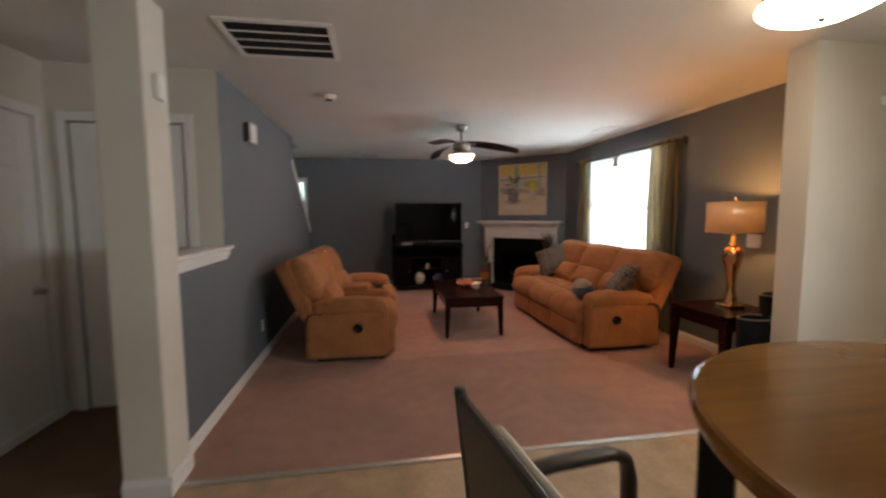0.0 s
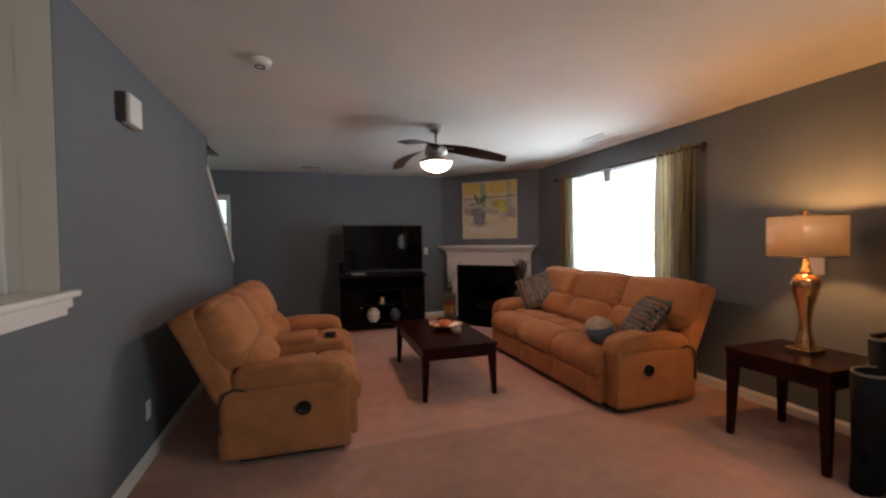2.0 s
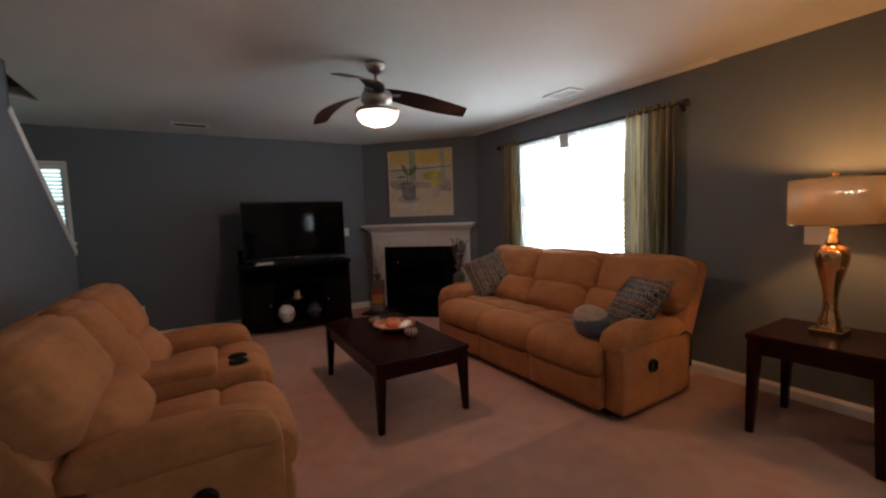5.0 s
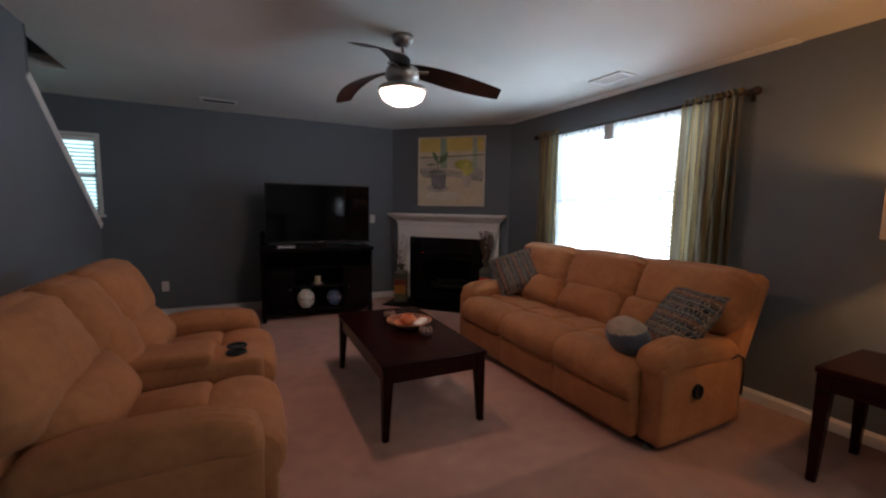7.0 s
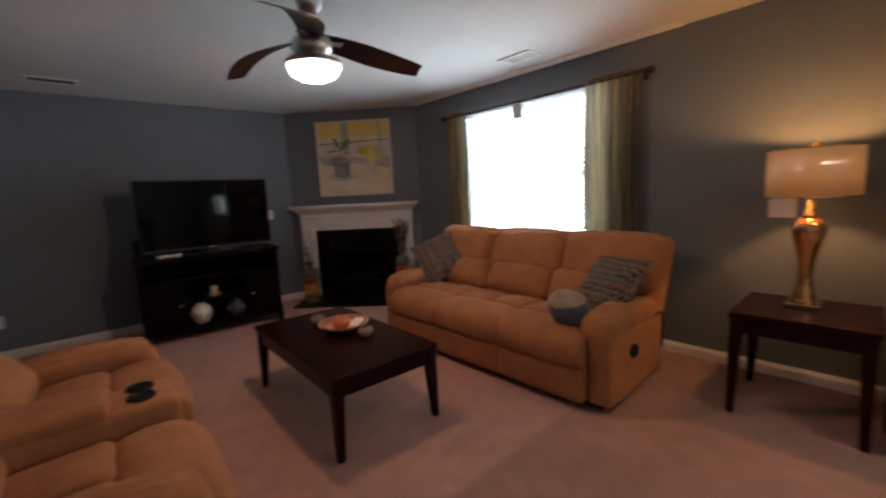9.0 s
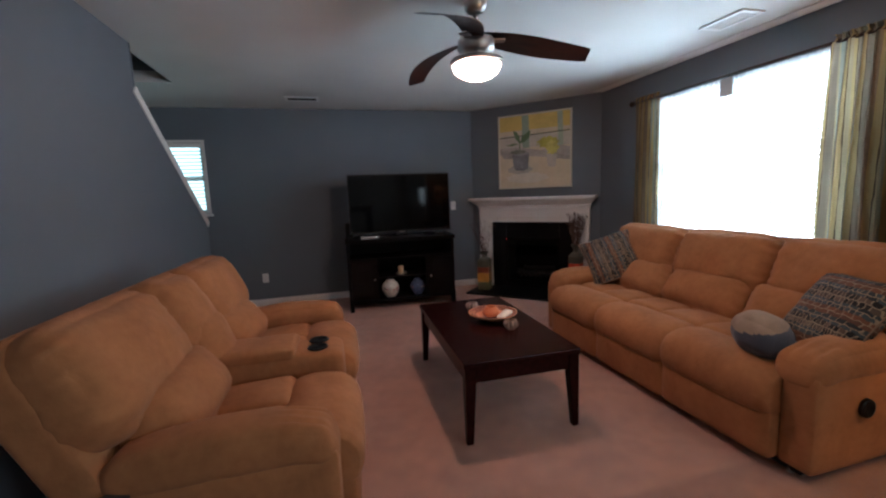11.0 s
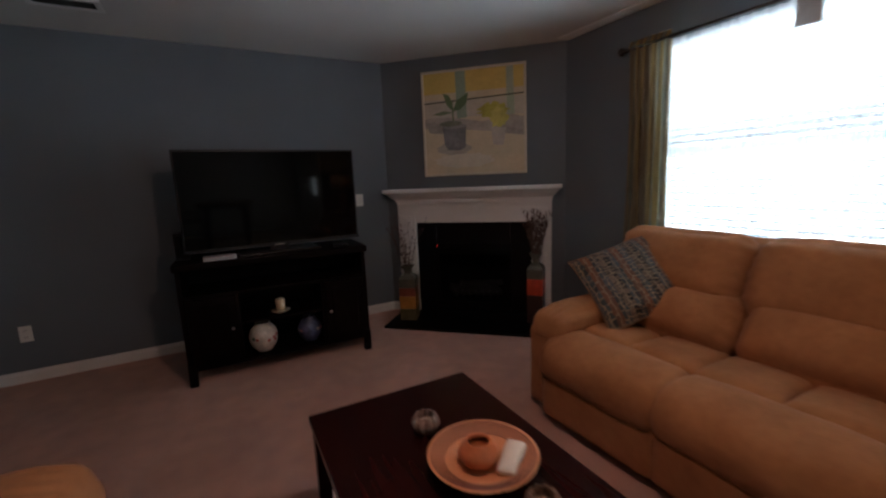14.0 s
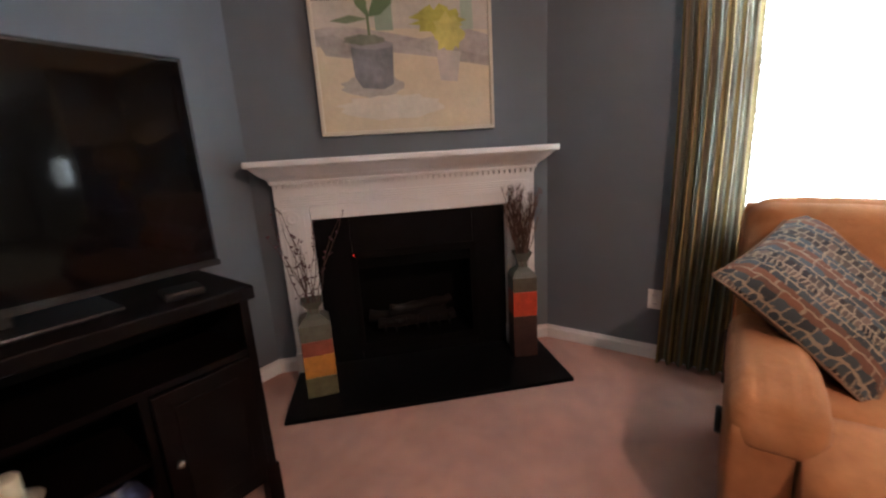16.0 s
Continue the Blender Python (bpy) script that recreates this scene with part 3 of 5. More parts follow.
def bolster(profile, width, tuck, seed):
    """A stuffed roll along y with the given (x, z) outline, drawn in where it is sewn at its ends."""
    bm = bmesh.new()
    cx = sum(p[0] for p in profile) / len(profile)
    cz = sum(p[1] for p in profile) / len(profile)
    rings = []
    n = 26
    for i in range(n + 1):
        u = -math.cos(math.pi * i / n)
        k = 1 - tuck * max(0.0, (abs(u) - 0.80) / 0.20) ** 3
        row = []
        for x, z in profile:
            p = Vector((cx + (x - cx) * k, u * width / 2, cz + (z - cz) * k))
            w = 0.004 * noise.noise(Vector((p.x * 6, p.y * 6 + seed, p.z * 6))) + 0.003 * noise.noise(Vector((p.x * 16, p.y * 16 + seed, p.z * 16)))
            row.append(bm.verts.new(p + Vector((x - cx, 0, z - cz)).normalized() * (w + 0.008 * (1 - u * u))))
        rings.append(row)
    m = len(profile)
    for a, b in zip(rings, rings[1:]):
        for i in range(m):
            bm.faces.new((a[i], a[(i + 1) % m], b[(i + 1) % m], b[i]))
    bm.faces.new(rings[0][::-1])
    bm.faces.new(rings[-1])
    bmesh.ops.recalc_face_normals(bm, faces=bm.faces[:])
    return bm


ROLL = [(0.285, 0.455), (0.24, 0.478), (0.18, 0.488), (0.11, 0.487), (0.05, 0.474), (0.005, 0.447), (-0.025, 0.408), (-0.037, 0.36), (-0.034, 0.315), (-0.018, 0.277), (0.012, 0.252), (0.06, 0.242), (0.16, 0.24), (0.285, 0.24)]


def recliner_sofa(name, m, seats, length, label, console=False):
    """Front edge on x = 0, back towards +x, arms at y = 0 and y = length."""
    s = thing(name, m, label, "sofa")
    arm = 0.155
    con = 0.30 if console else 0.0
    inner = length - 2 * arm - con
    w = inner / seats
    part("base", bevelled(0.08, 0.80, 0.03, length - 0.03, 0.045, 0.30, 0.02), SUEDE, s)
    part("plinth", boxes((0.09, 0.72, 0.07, length - 0.07, 0.012, 0.046)), DARK, s, "dark steel underframe")
    for gx in (0.10, 0.68):
        for gy in (0.12, length - 0.12):
            part("glide", moved(lathe([(0, 0), (0.018, 0), (0.02, 0.004), (0.012, 0.008), (0.012, 0.02), (0, 0.02)], 14), pose(gx, gy, 0)), NICKEL, s, "small metal glide", True)
    starts = []
    y = arm
    for i in range(seats):
        starts.append(y)
        y += w
        if console and i == 0:
            y += con
    for i, y0 in enumerate(starts):
        yc = y0 + w / 2
        part("footrest_panel", moved(puff((0.17, w + 0.006, 0.245), 0.028, (0.010, 0, 0), 10, 0.002, i), pose(0.078, yc, 0.170)), SUEDE, s, smooth=True)
        part("seat_front", moved(bolster(ROLL, w, 0.16, i + 3), pose(0, yc, 0)), SUEDE, s, smooth=True)
        for k in (-1, 1):
            strip = puff((0.36, w / 2 + 0.012, 0.16), 0.042, (0.0, 0.0, 0.020), 15, 0.004, i + 5 + 2.3 * k)
            part("seat_cushion", moved(strip, pose(0.435, yc + k * w / 4, 0.395, 0, 4)), SUEDE, s, smooth=True)
        lum = puff((0.29, w + 0.010, 0.33), 0.10, (0.055, 0.0, 0.012), 19, 0.008, i + 9)
        gathers(lum, w, 0.0, 0.008, i)
        part("lumbar_pad", moved(lum, pose(0.722, yc, 0.528, 0, 36)), SUEDE, s, smooth=True)
    # headrests over the whole width of the back
    span = length - 0.03
    mid = 0.40
    widths = [span / seats] * seats if not console else [(span - mid) / 2, mid, (span - mid) / 2]
    y = 0.015
    for i, hw in enumerate(widths):
        pad = puff((0.22, hw + 0.012, 0.39), 0.098, (0.048, 0.0, 0.018), 21, 0.008, i + 12)
        for v in pad.verts:
            u = min(1, abs(v.co.y) / (hw / 2))
            if v.co.z < 0:
                v.co.z -= 0.05 * (1 - 0.7 * u * u) * (-v.co.z / 0.2)
        gathers(pad, hw, 0.2, 0.009, i + 4)
        part("headrest_pad", moved(pad, pose(0.840, y + hw / 2, 0.792, 0, 27)), SUEDE, s, smooth=True)
        y += hw
    # outside of the back, leaning
    part("back_panel", moved(puff((0.15, length - 0.012, 0.76), 0.035, (0.012, 0, 0), 10, 0.002), pose(0.855, length / 2, 0.605, 0, 25)), SUEDE, s, smooth=True)
    for side in (0, 1):
        yc = arm / 2 if side == 0 else length - arm / 2
        out = -1 if side == 0 else 1
        part("arm_panel", moved(puff((0.77, arm - 0.004, 0.45), 0.020, (0.0, 0.005, 0), 10, 0.0015, side), pose(0.435, yc, 0.275)), SUEDE, s, smooth=True)
        pad = puff((0.71, arm + 0.065, 0.135), 0.062, (0.008, 0.004, 0.020), 24, 0.004, side + 20)
        for v in pad.verts:
            if v.co.z > 0.02:
                for j, dy in enumerate((-0.045, 0.0, 0.045)):
                    dent(v, dy, -0.25, 0.10, 0.011 + 0.003 * (j == 1))
            v.co.z -= 0.03 * max(0, v.co.x - 0.05) / 0.3 + 0.22 * max(0, -v.co.x - 0.22) + 0.9 * max(0, -v.co.x - 0.33)
            if v.co.z < 0:
                v.co.z -= 0.016 * math.sin(3.0 * (v.co.x + 0.37) / 0.74)
        part("arm_pad", moved(pad, pose(0.407, yc - out * 0.026, 0.530)), SUEDE, s, smooth=True)
        yp = yc + out * (arm / 2 + 0.002)
        part("piping", tube([(0.66, yp, 0.475), (0.72, yp + out * 0.006, 0.488), (0.775, yp + out * 0.008, 0.465), (0.802, yp + out * 0.006, 0.40), (0.810, yp, 0.31), (0.800, yp, 0.22)], 0.0075, 6), SEAM, s, "dark seam strap", True)
        yk = yc + out * (arm / 2 + 0.012)
        h = lathe([(0, 0.004), (0.026, 0.004), (0.033, 0.012), (0.041, 0.012), (0.044, 0.004), (0.044, -0.006), (0, -0.006)], 24)
        part("release_handle", moved(h, pose(0.33, yk, 0.335, -90 * out)), BLACKP, s, "round black plastic recliner handle", True)
    if console:
        yc = arm + w + con / 2
        part("console", moved(puff((0.66, con - 0.02, 0.40), 0.045, (0.008, 0.0, 0.006), 11, 0.002), pose(0.37, yc, 0.365)), SUEDE, s, smooth=True)
        part("lumbar_pad", moved(puff((0.24, con + 0.02, 0.32), 0.085, (0.035, 0.0, 0.01), 11, 0.006), pose(0.74, yc, 0.625, 0, 22)), SUEDE, s, smooth=True)
        part("console_lid", moved(puff((0.38, con - 0.03, 0.07), 0.03, (0, 0, 0.008), 10, 0.002), pose(0.46, yc, 0.570)), SUEDE, s, smooth=True)
        for dy in (-0.056, 0.056):
            cup = lathe([(0.0, 0.001), (0.042, 0.001), (0.044, 0.004), (0.050, 0.005), (0.053, 0.0), (0, -0.01)], 24)
            part("cup_holder", moved(cup, pose(0.165, yc + dy, 0.572)), BLACKP, s, "round black cup holder", True)
    return s


recliner_sofa("sofa", pose(2.11, 3.81, 0, 0, 0, 0.5), 3, 2.215, "three seat tan microfibre reclining sofa under the window")
recliner_sofa("loveseat", pose(0.33, 5.76, 0, 0, 0, 177.6), 2, 1.79, "two seat tan microfibre reclining loveseat with a cup holder console", True)


def pillow_material():
    m = mat("patchwork_cloth", (0.5, 0.5, 0.5), 0.85, vary=0.15, scale=30, fine=200, bump=0.2)
    nt = m.node_tree
    b = nt.nodes["Principled BSDF"]
    tc = nt.nodes.new("ShaderNodeTexCoord")

    wn1, warp = nt.nodes.new("ShaderNodeTexNoise"), nt.nodes.new("ShaderNodeVectorMath")
    wn1.inputs["Scale"].default_value, wn1.inputs["Detail"].default_value = 28, 2
    nt.links.new(tc.outputs["Object"], wn1.inputs["Vector"])
    warp.operation = "MULTIPLY_ADD"
    warp.inputs[1].default_value = (0.028, 0.022, 0.0)
    nt.links.new(wn1.outputs["Color"], warp.inputs[0])
    nt.links.new(tc.outputs["Object"], warp.inputs[2])

    def bricks(c1, c2, width, height, shift):
        t = nt.nodes.new("ShaderNodeTexBrick")
        t.offset, t.offset_frequency, t.squash, t.squash_frequency = 0.37, 2, 0.6, 3
        for k, v in (("Color1", (*c1, 1)), ("Color2", (*c2, 1)), ("Mortar", (0.25, 0.19, 0.125, 1)), ("Scale", 1.0), ("Mortar Size", 0.0021), ("Mortar Smooth", 0.3), ("Bias", -0.2), ("Brick Width", width), ("Row Height", height)):
            t.inputs[k].default_value = v
        mp = nt.nodes.new("ShaderNodeMapping")
        mp.inputs["Location"].default_value, mp.inputs["Scale"].default_value = (shift, 0, 0), (0.8, 0.8, 0.8)
        nt.links.new(warp.outputs[0], mp.inputs[0])
        nt.links.new(mp.outputs[0], t.inputs["Vector"])
        return t

    rust, blue, black = bricks((0.15, 0.058, 0.028), (0.07, 0.036, 0.024), 0.058, 0.034, 0.3), bricks((0.046, 0.062, 0.070), (0.009, 0.010, 0.012), 0.034, 0.034, 0.1), bricks((0.007, 0.006, 0.007), (0.15, 0.10, 0.07), 0.019, 0.034, 0.2)
    sep = nt.nodes.new("ShaderNodeSeparateXYZ")
    nt.links.new(warp.outputs[0], sep.inputs[0])
    row = nt.nodes.new("ShaderNodeMath")
    row.operation = "PINGPONG"
    row.inputs[1].default_value = 0.085
    nt.links.new(sep.outputs[1], row.inputs[0])
    last = rust
    for edge, tex in ((0.021, blue), (0.058, black)):
        gt, mx = nt.nodes.new("ShaderNodeMath"), nt.nodes.new("ShaderNodeMix")
        gt.operation, mx.data_type = "GREATER_THAN", "RGBA"
        gt.inputs[1].default_value = edge
        nt.links.new(row.outputs[0], gt.inputs[0])
        nt.links.new(gt.outputs[0], mx.inputs[0])
        nt.links.new(last.outputs["Color"] if last is rust else last.outputs[2], mx.inputs[6])
        nt.links.new(tex.outputs["Color"], mx.inputs[7])
        last = mx
    nt.links.new(last.outputs[2], b.inputs["Base Color"])
    return m


PATCH = pillow_material()
PIPING = mat("tan_piping", (0.17, 0.105, 0.065), 0.9)


def throw_pillow(m, label, k=1.0):
    p = thing("throw_pillow", m, label, "pillow", "patterned pillows on the sofa")
    h = 0.26 * k
    bm = bmesh.new()
    n = 14
    for side in (1, -1):
        g = [[None] * (n + 1) for _ in range(n + 1)]
        for i in range(n + 1):
            for j in range(n + 1):
                u, v = 2 * i / n - 1, 2 * j / n - 1
                t = (1 - u ** 4) * (1 - v ** 4)
                pin = 1 - 0.07 * (1 - abs(u) ** 2) * abs(v) ** 6 - 0.07 * (1 - abs(v) ** 2) * abs(u) ** 6
                g[i][j] = bm.verts.new((h * u * pin, h * v * pin, side * (0.075 * t ** 0.6 + 0.002) + 0.006 * noise.noise(Vector((u * 3, v * 3, side)))))
        for i in range(n):
            for j in range(n):
                q = (g[i][j], g[i + 1][j], g[i + 1][j + 1], g[i][j + 1])
                bm.faces.new(q if side == 1 else q[::-1])
    part("cover", bm, PATCH, p, smooth=True)
    edge = []
    for k in range(41):
        a = k / 40 * 4
        s, f = int(a) % 4, a - int(a)
        t = 2 * f - 1
        pin = 1 - 0.07 * (1 - t * t)
        edge.append([(1.008 * h * t, -1.008 * h * pin, 0), (1.008 * h * pin, 1.008 * h * t, 0), (-1.008 * h * t, 1.008 * h * pin, 0), (-1.008 * h * pin, -1.008 * h * t, 0)][s])
    part("piping", tube(edge, 0.005, 5), PIPING, p, smooth=True)
    return p


throw_pillow(pose(2.684, 5.786, 0.72, 25, 38.2, -102.2), "square patchwork pillow leaning against the sofa arm", 0.98)
throw_pillow(pose(2.619, 4.049, 0.666, 53.2, -1.6, -112.1), "square patchwork pillow leaning in the sofa corner", 0.88)
rp = thing("round_pillow", pose(2.25, 4.13, 0.585, 10, 0, 8), "round blue-grey pillow with a cream end on the sofa seat", "pillow")
BLUECLOTH = mat("blue_grey_cloth", (0.065, 0.078, 0.112), 0.9, vary=0.2, scale=12, fine=200, bump=0.3, sheen=0.3)
CREAMCLOTH = mat("cream_knit_cloth", (0.34, 0.26, 0.20), 0.9, vary=0.2, scale=12, fine=200, bump=0.4)
part("ball", puff((0.19, 0.255, 0.20), 0.094, (0.01, 0.01, 0.01), 12, 0.004, 2), BLUECLOTH, rp, smooth=True)
band = puff((0.196, 0.261, 0.206), 0.097, (0.011, 0.011, 0.011), 20, 0.004, 2)
bmesh.ops.delete(band, geom=[v for v in band.verts if v.co.z + 0.3 * v.co.y - 0.25 * v.co.x < 0.045], context="VERTS")
part("cap", band, CREAMCLOTH, rp, "cream knitted end", True)


# ---- tables ----
def leg_table(name, m, w, d, h, label, category, leg=0.06, top=0.032, apron=0.085):
    t = thing(name, m, label, category)
    part("tabletop", bevelled(0, w, 0, d, h - top, h, 0.006, 3), ESPRESSO, t)
    for b in ((0.05, w - 0.05, 0.018, 0.038), (0.05, w - 0.05, d - 0.038, d - 0.018)):
        part("apron", boxes((b[0], b[1], b[2], b[3], h - top - apron, h - top)), ESPRESSO, t)
    for b in ((0.018, 0.038, 0.05, d - 0.05), (w - 0.038, w - 0.018, 0.05, d - 0.05)):
        part("apron", boxes((b[0], b[1], b[2], b[3], h - top - apron, h - top)), ESPRESSO, t)
    for x, sx in ((0.008, 1), (w - 0.008, -1)):
        for y, sy in ((0.008, 1), (d - 0.008, -1)):
            bm = bmesh.new()
            rings = []
            for z, k in ((h - top, 1.0), (h - top - apron, 1.0), (0.0, 0.62)):
                rings.append([bm.verts.new((x + sx * a * leg * k, y + sy * b * leg * k, z)) for a, b in ((0, 0), (1, 0), (1, 1), (0, 1))])
            for a, b in zip(rings, rings[1:]):
                for i in range(4):
                    bm.faces.new((a[i], a[(i + 1) % 4], b[(i + 1) % 4], b[i]))
            bm.faces.new(rings[0]), bm.faces.new(rings[-1][::-1])
            bmesh.ops.recalc_face_normals(bm, faces=bm.faces[:])
            bmesh.ops.bevel(bm, geom=bm.edges[:], offset=0.003, segments=1, affect="EDGES")
            part("leg", bm, ESPRESSO, t)
    return t


leg_table("coffee_table", pose(0.845, 4.58, 0, 0, 0, -1.4), 0.68, 1.24, 0.46, "dark espresso wood coffee table on four tapered legs", "table")
leg_table("end_table", pose(2.69, 2.785, 0, 0, 0, 1), 0.575, 0.605, 0.60, "dark espresso wood end table beside the wall", "table")

# bowl and small things on the coffee table
ORANGE = mat("orange_glaze", (0.55, 0.17, 0.06), 0.4, vary=0.2, scale=14)
PEACH = mat("peach_glaze", (0.62, 0.26, 0.12), 0.3, vary=0.12, scale=14)
bowl = thing("decorative_bowl", pose(1.27, 5.23, 0.46), "wide orange striped bowl on the coffee table", "bowl")
part("dish", lathe([(0, 0.0), (0.06, 0.0), (0.075, 0.008), (0.13, 0.035), (0.165, 0.052), (0.168, 0.056), (0.160, 0.055), (0.125, 0.041), (0.07, 0.016), (0, 0.012)], 40), PEACH, bowl, smooth=True)
for k in range(6):
    r = 0.155 - 0.0075 * k
    zr = 0.0538 - 0.00315 * k
    part("stripe", lathe([(r - 0.002, zr - 0.003), (r - 0.0014, zr + 0.0012), (r + 0.0014, zr + 0.0022), (r + 0.002, zr)], 40), mat("brown_glaze", (0.16, 0.05, 0.03), 0.4), bowl, smooth=True)
gd = thing("clay_pot", pose(1.262, 5.24, 0.476), "small round orange clay pot with a wide mouth in the bowl", "pot")
part("body", lathe([(0, 0.0), (0.032, 0.002), (0.055, 0.018), (0.063, 0.038), (0.054, 0.058), (0.040, 0.068), (0.040, 0.074), (0.036, 0.077), (0.031, 0.074), (0.031, 0.066), (0.046, 0.052), (0.050, 0.036), (0.030, 0.014), (0, 0.010)], 36), ORANGE, gd, smooth=True)
part("wax", lathe([(0, 0.012), (0.045, 0.025), (0.047, 0.048), (0, 0.046)], 20), mat("amber_wax", (0.42, 0.13, 0.04), 0.5), gd, "amber wax inside the pot", True)
cl = thing("folded_cloth", pose(1.335, 5.175, 0.503, 0, -10, 35), "folded white cloth in the bowl", "cloth")
part("fold", puff((0.125, 0.06, 0.022), 0.009, (0, 0, 0.008), 11, 0.006), mat("white_cloth", (0.75, 0.70, 0.62), 0.9), cl, smooth=True)


CRYSTAL = mat("smoky_cut_glass", (0.30, 0.20, 0.16), 0.08, vary=0.4, scale=40, fine=120, bump=0.1, coat=0.6, spec=0.8)


def votive(x, y, label):
    v = thing("votive_holder", pose(x, y, 0.46), label, "candle holder", "votives on the coffee table")
    cup = lathe([(0, 0), (0.026, 0.0), (0.038, 0.014), (0.046, 0.034), (0.043, 0.05), (0.034, 0.064), (0.030, 0.064), (0.037, 0.05), (0.040, 0.034), (0.03, 0.008), (0, 0.006)], 40)
    for q in cup.verts:
        a = math.atan2(q.co.y, q.co.x)
        f = 1 + 0.10 * (1 if int(round(a * 20 / math.pi)) % 4 < 2 else -1) * min(1, q.co.z / 0.02)
        q.co.x, q.co.y = q.co.x * f, q.co.y * f
    part("cup", cup, CRYSTAL, v, "ridged smoky glass cup")
    part("wax", lathe([(0, 0.007), (0.024, 0.009), (0.028, 0.035), (0, 0.036)], 16), mat("pale_wax", (0.5, 0.38, 0.28), 0.5), v, smooth=True)


votive(1.21, 5.49, "small mottled glass votive holder on the coffee table")
votive(1.30, 5.00, "small mottled glass votive holder beside the bowl")

# ---- table lamp ----
lamp = thing("table_lamp", pose(3.03, 3.11, 0.60), "lit table lamp with amber mercury glass base and gold drum shade", "lamp")
GOLD = mat("gold_metal", (0.74, 0.52, 0.25), 0.22, metal=1.0, vary=0.08, bump=0.01)
AMBER = mat("amber_mercury_glass", (0.62, 0.33, 0.14), 0.07, metal=0.85, vary=0.25, scale=18, coat=0.6, bump=0.01)
SHADE, sd, st = thin("gold_organza_shade", (0.50, 0.40, 0.28), 0.22, 0.05)
gl, gm = SHADE.node_tree.nodes.new("ShaderNodeBsdfGlossy"), SHADE.node_tree.nodes.new("ShaderNodeMixShader")
gl.inputs["Roughness"].default_value, gm.inputs[0].default_value = 0.10, 0.2
sn = SHADE.node_tree
stc, smp, snz, sbu = (sn.nodes.new(k) for k in ("ShaderNodeTexCoord", "ShaderNodeMapping", "ShaderNodeTexNoise", "ShaderNodeBump"))
smp.inputs["Scale"].default_value = (15, 15, 1.2)
snz.inputs["Scale"].default_value, snz.inputs["Detail"].default_value = 1.0, 3
sbu.inputs["Strength"].default_value, sbu.inputs["Distance"].default_value = 1.0, 0.03
for a, b in ((stc.outputs["Object"], smp.inputs[0]), (smp.outputs[0], snz.inputs["Vector"]), (snz.outputs[0], sbu.inputs["Height"]), (sbu.outputs[0], gl.inputs["Normal"])):
    sn.links.new(a, b)
so = SHADE.node_tree.nodes["Material Output"].inputs[0]
SHADE.node_tree.links.new(so.links[0].from_socket, gm.inputs[1])
SHADE.node_tree.links.new(gl.outputs[0], gm.inputs[2])
SHADE.node_tree.links.new(gm.outputs[0], so)
part("plinth", bevelled(-0.075, 0.075, -0.075, 0.075, 0, 0.028, 0.004), GOLD, lamp, "mirror gold square plinth")
part("body", lathe([(0, 0.028), (0.058, 0.028), (0.058, 0.042), (0.05, 0.05), (0.054, 0.07), (0.042, 0.10), (0.034, 0.15), (0.033, 0.20), (0.042, 0.28), (0.062, 0.36), (0.076, 0.42), (0.078, 0.455), (0.066, 0.49), (0.045, 0.505), (0.03, 0.512), (0, 0.512)], 40), AMBER, lamp, smooth=True)
part("collar", lathe([(0, 0.51), (0.03, 0.51), (0.036, 0.52), (0.03, 0.53), (0.02, 0.56), (0.018, 0.60), (0, 0.60)], 24), GOLD, lamp, smooth=True)
shb = lathe([(0.200, 0.625), (0.203, 0.625), (0.203, 0.88), (0.200, 0.88), (0.200, 0.625)], 56)
part("shade", shb, SHADE, lamp, "gold organza drum shade", True)
for z in (0.622, 0.877):
    part("shade_ring", moved(lathe([(0.198, 0), (0.205, 0), (0.205, 0.006), (0.198, 0.006), (0.198, 0)], 56), pose(0, 0, z)), GOLD, lamp)
for k in range(3):
    a = 2 * math.pi * k / 3
    part("spider_arm", tube([(0.01 * math.cos(a), 0.01 * math.sin(a), 0.886), (0.2 * math.cos(a), 0.2 * math.sin(a), 0.878)], 0.002, 5), GOLD, lamp)
part("socket", lathe([(0, 0.59), (0.014, 0.59), (0.016, 0.62), (0.016, 0.775), (0.012, 0.782), (0, 0.782)], 20), GOLD, lamp, smooth=True)
part("harp", tube([(0.0, 0.05 * math.sin(math.pi * t / 10), 0.62 + 0.265 * t / 10) for t in range(11)], 0.002, 5), GOLD, lamp)
part("finial", lathe([(0, 0.883), (0.01, 0.883), (0.008, 0.893), (0.017, 0.903), (0.012, 0.915), (0, 0.92)], 16), GOLD, lamp, smooth=True)


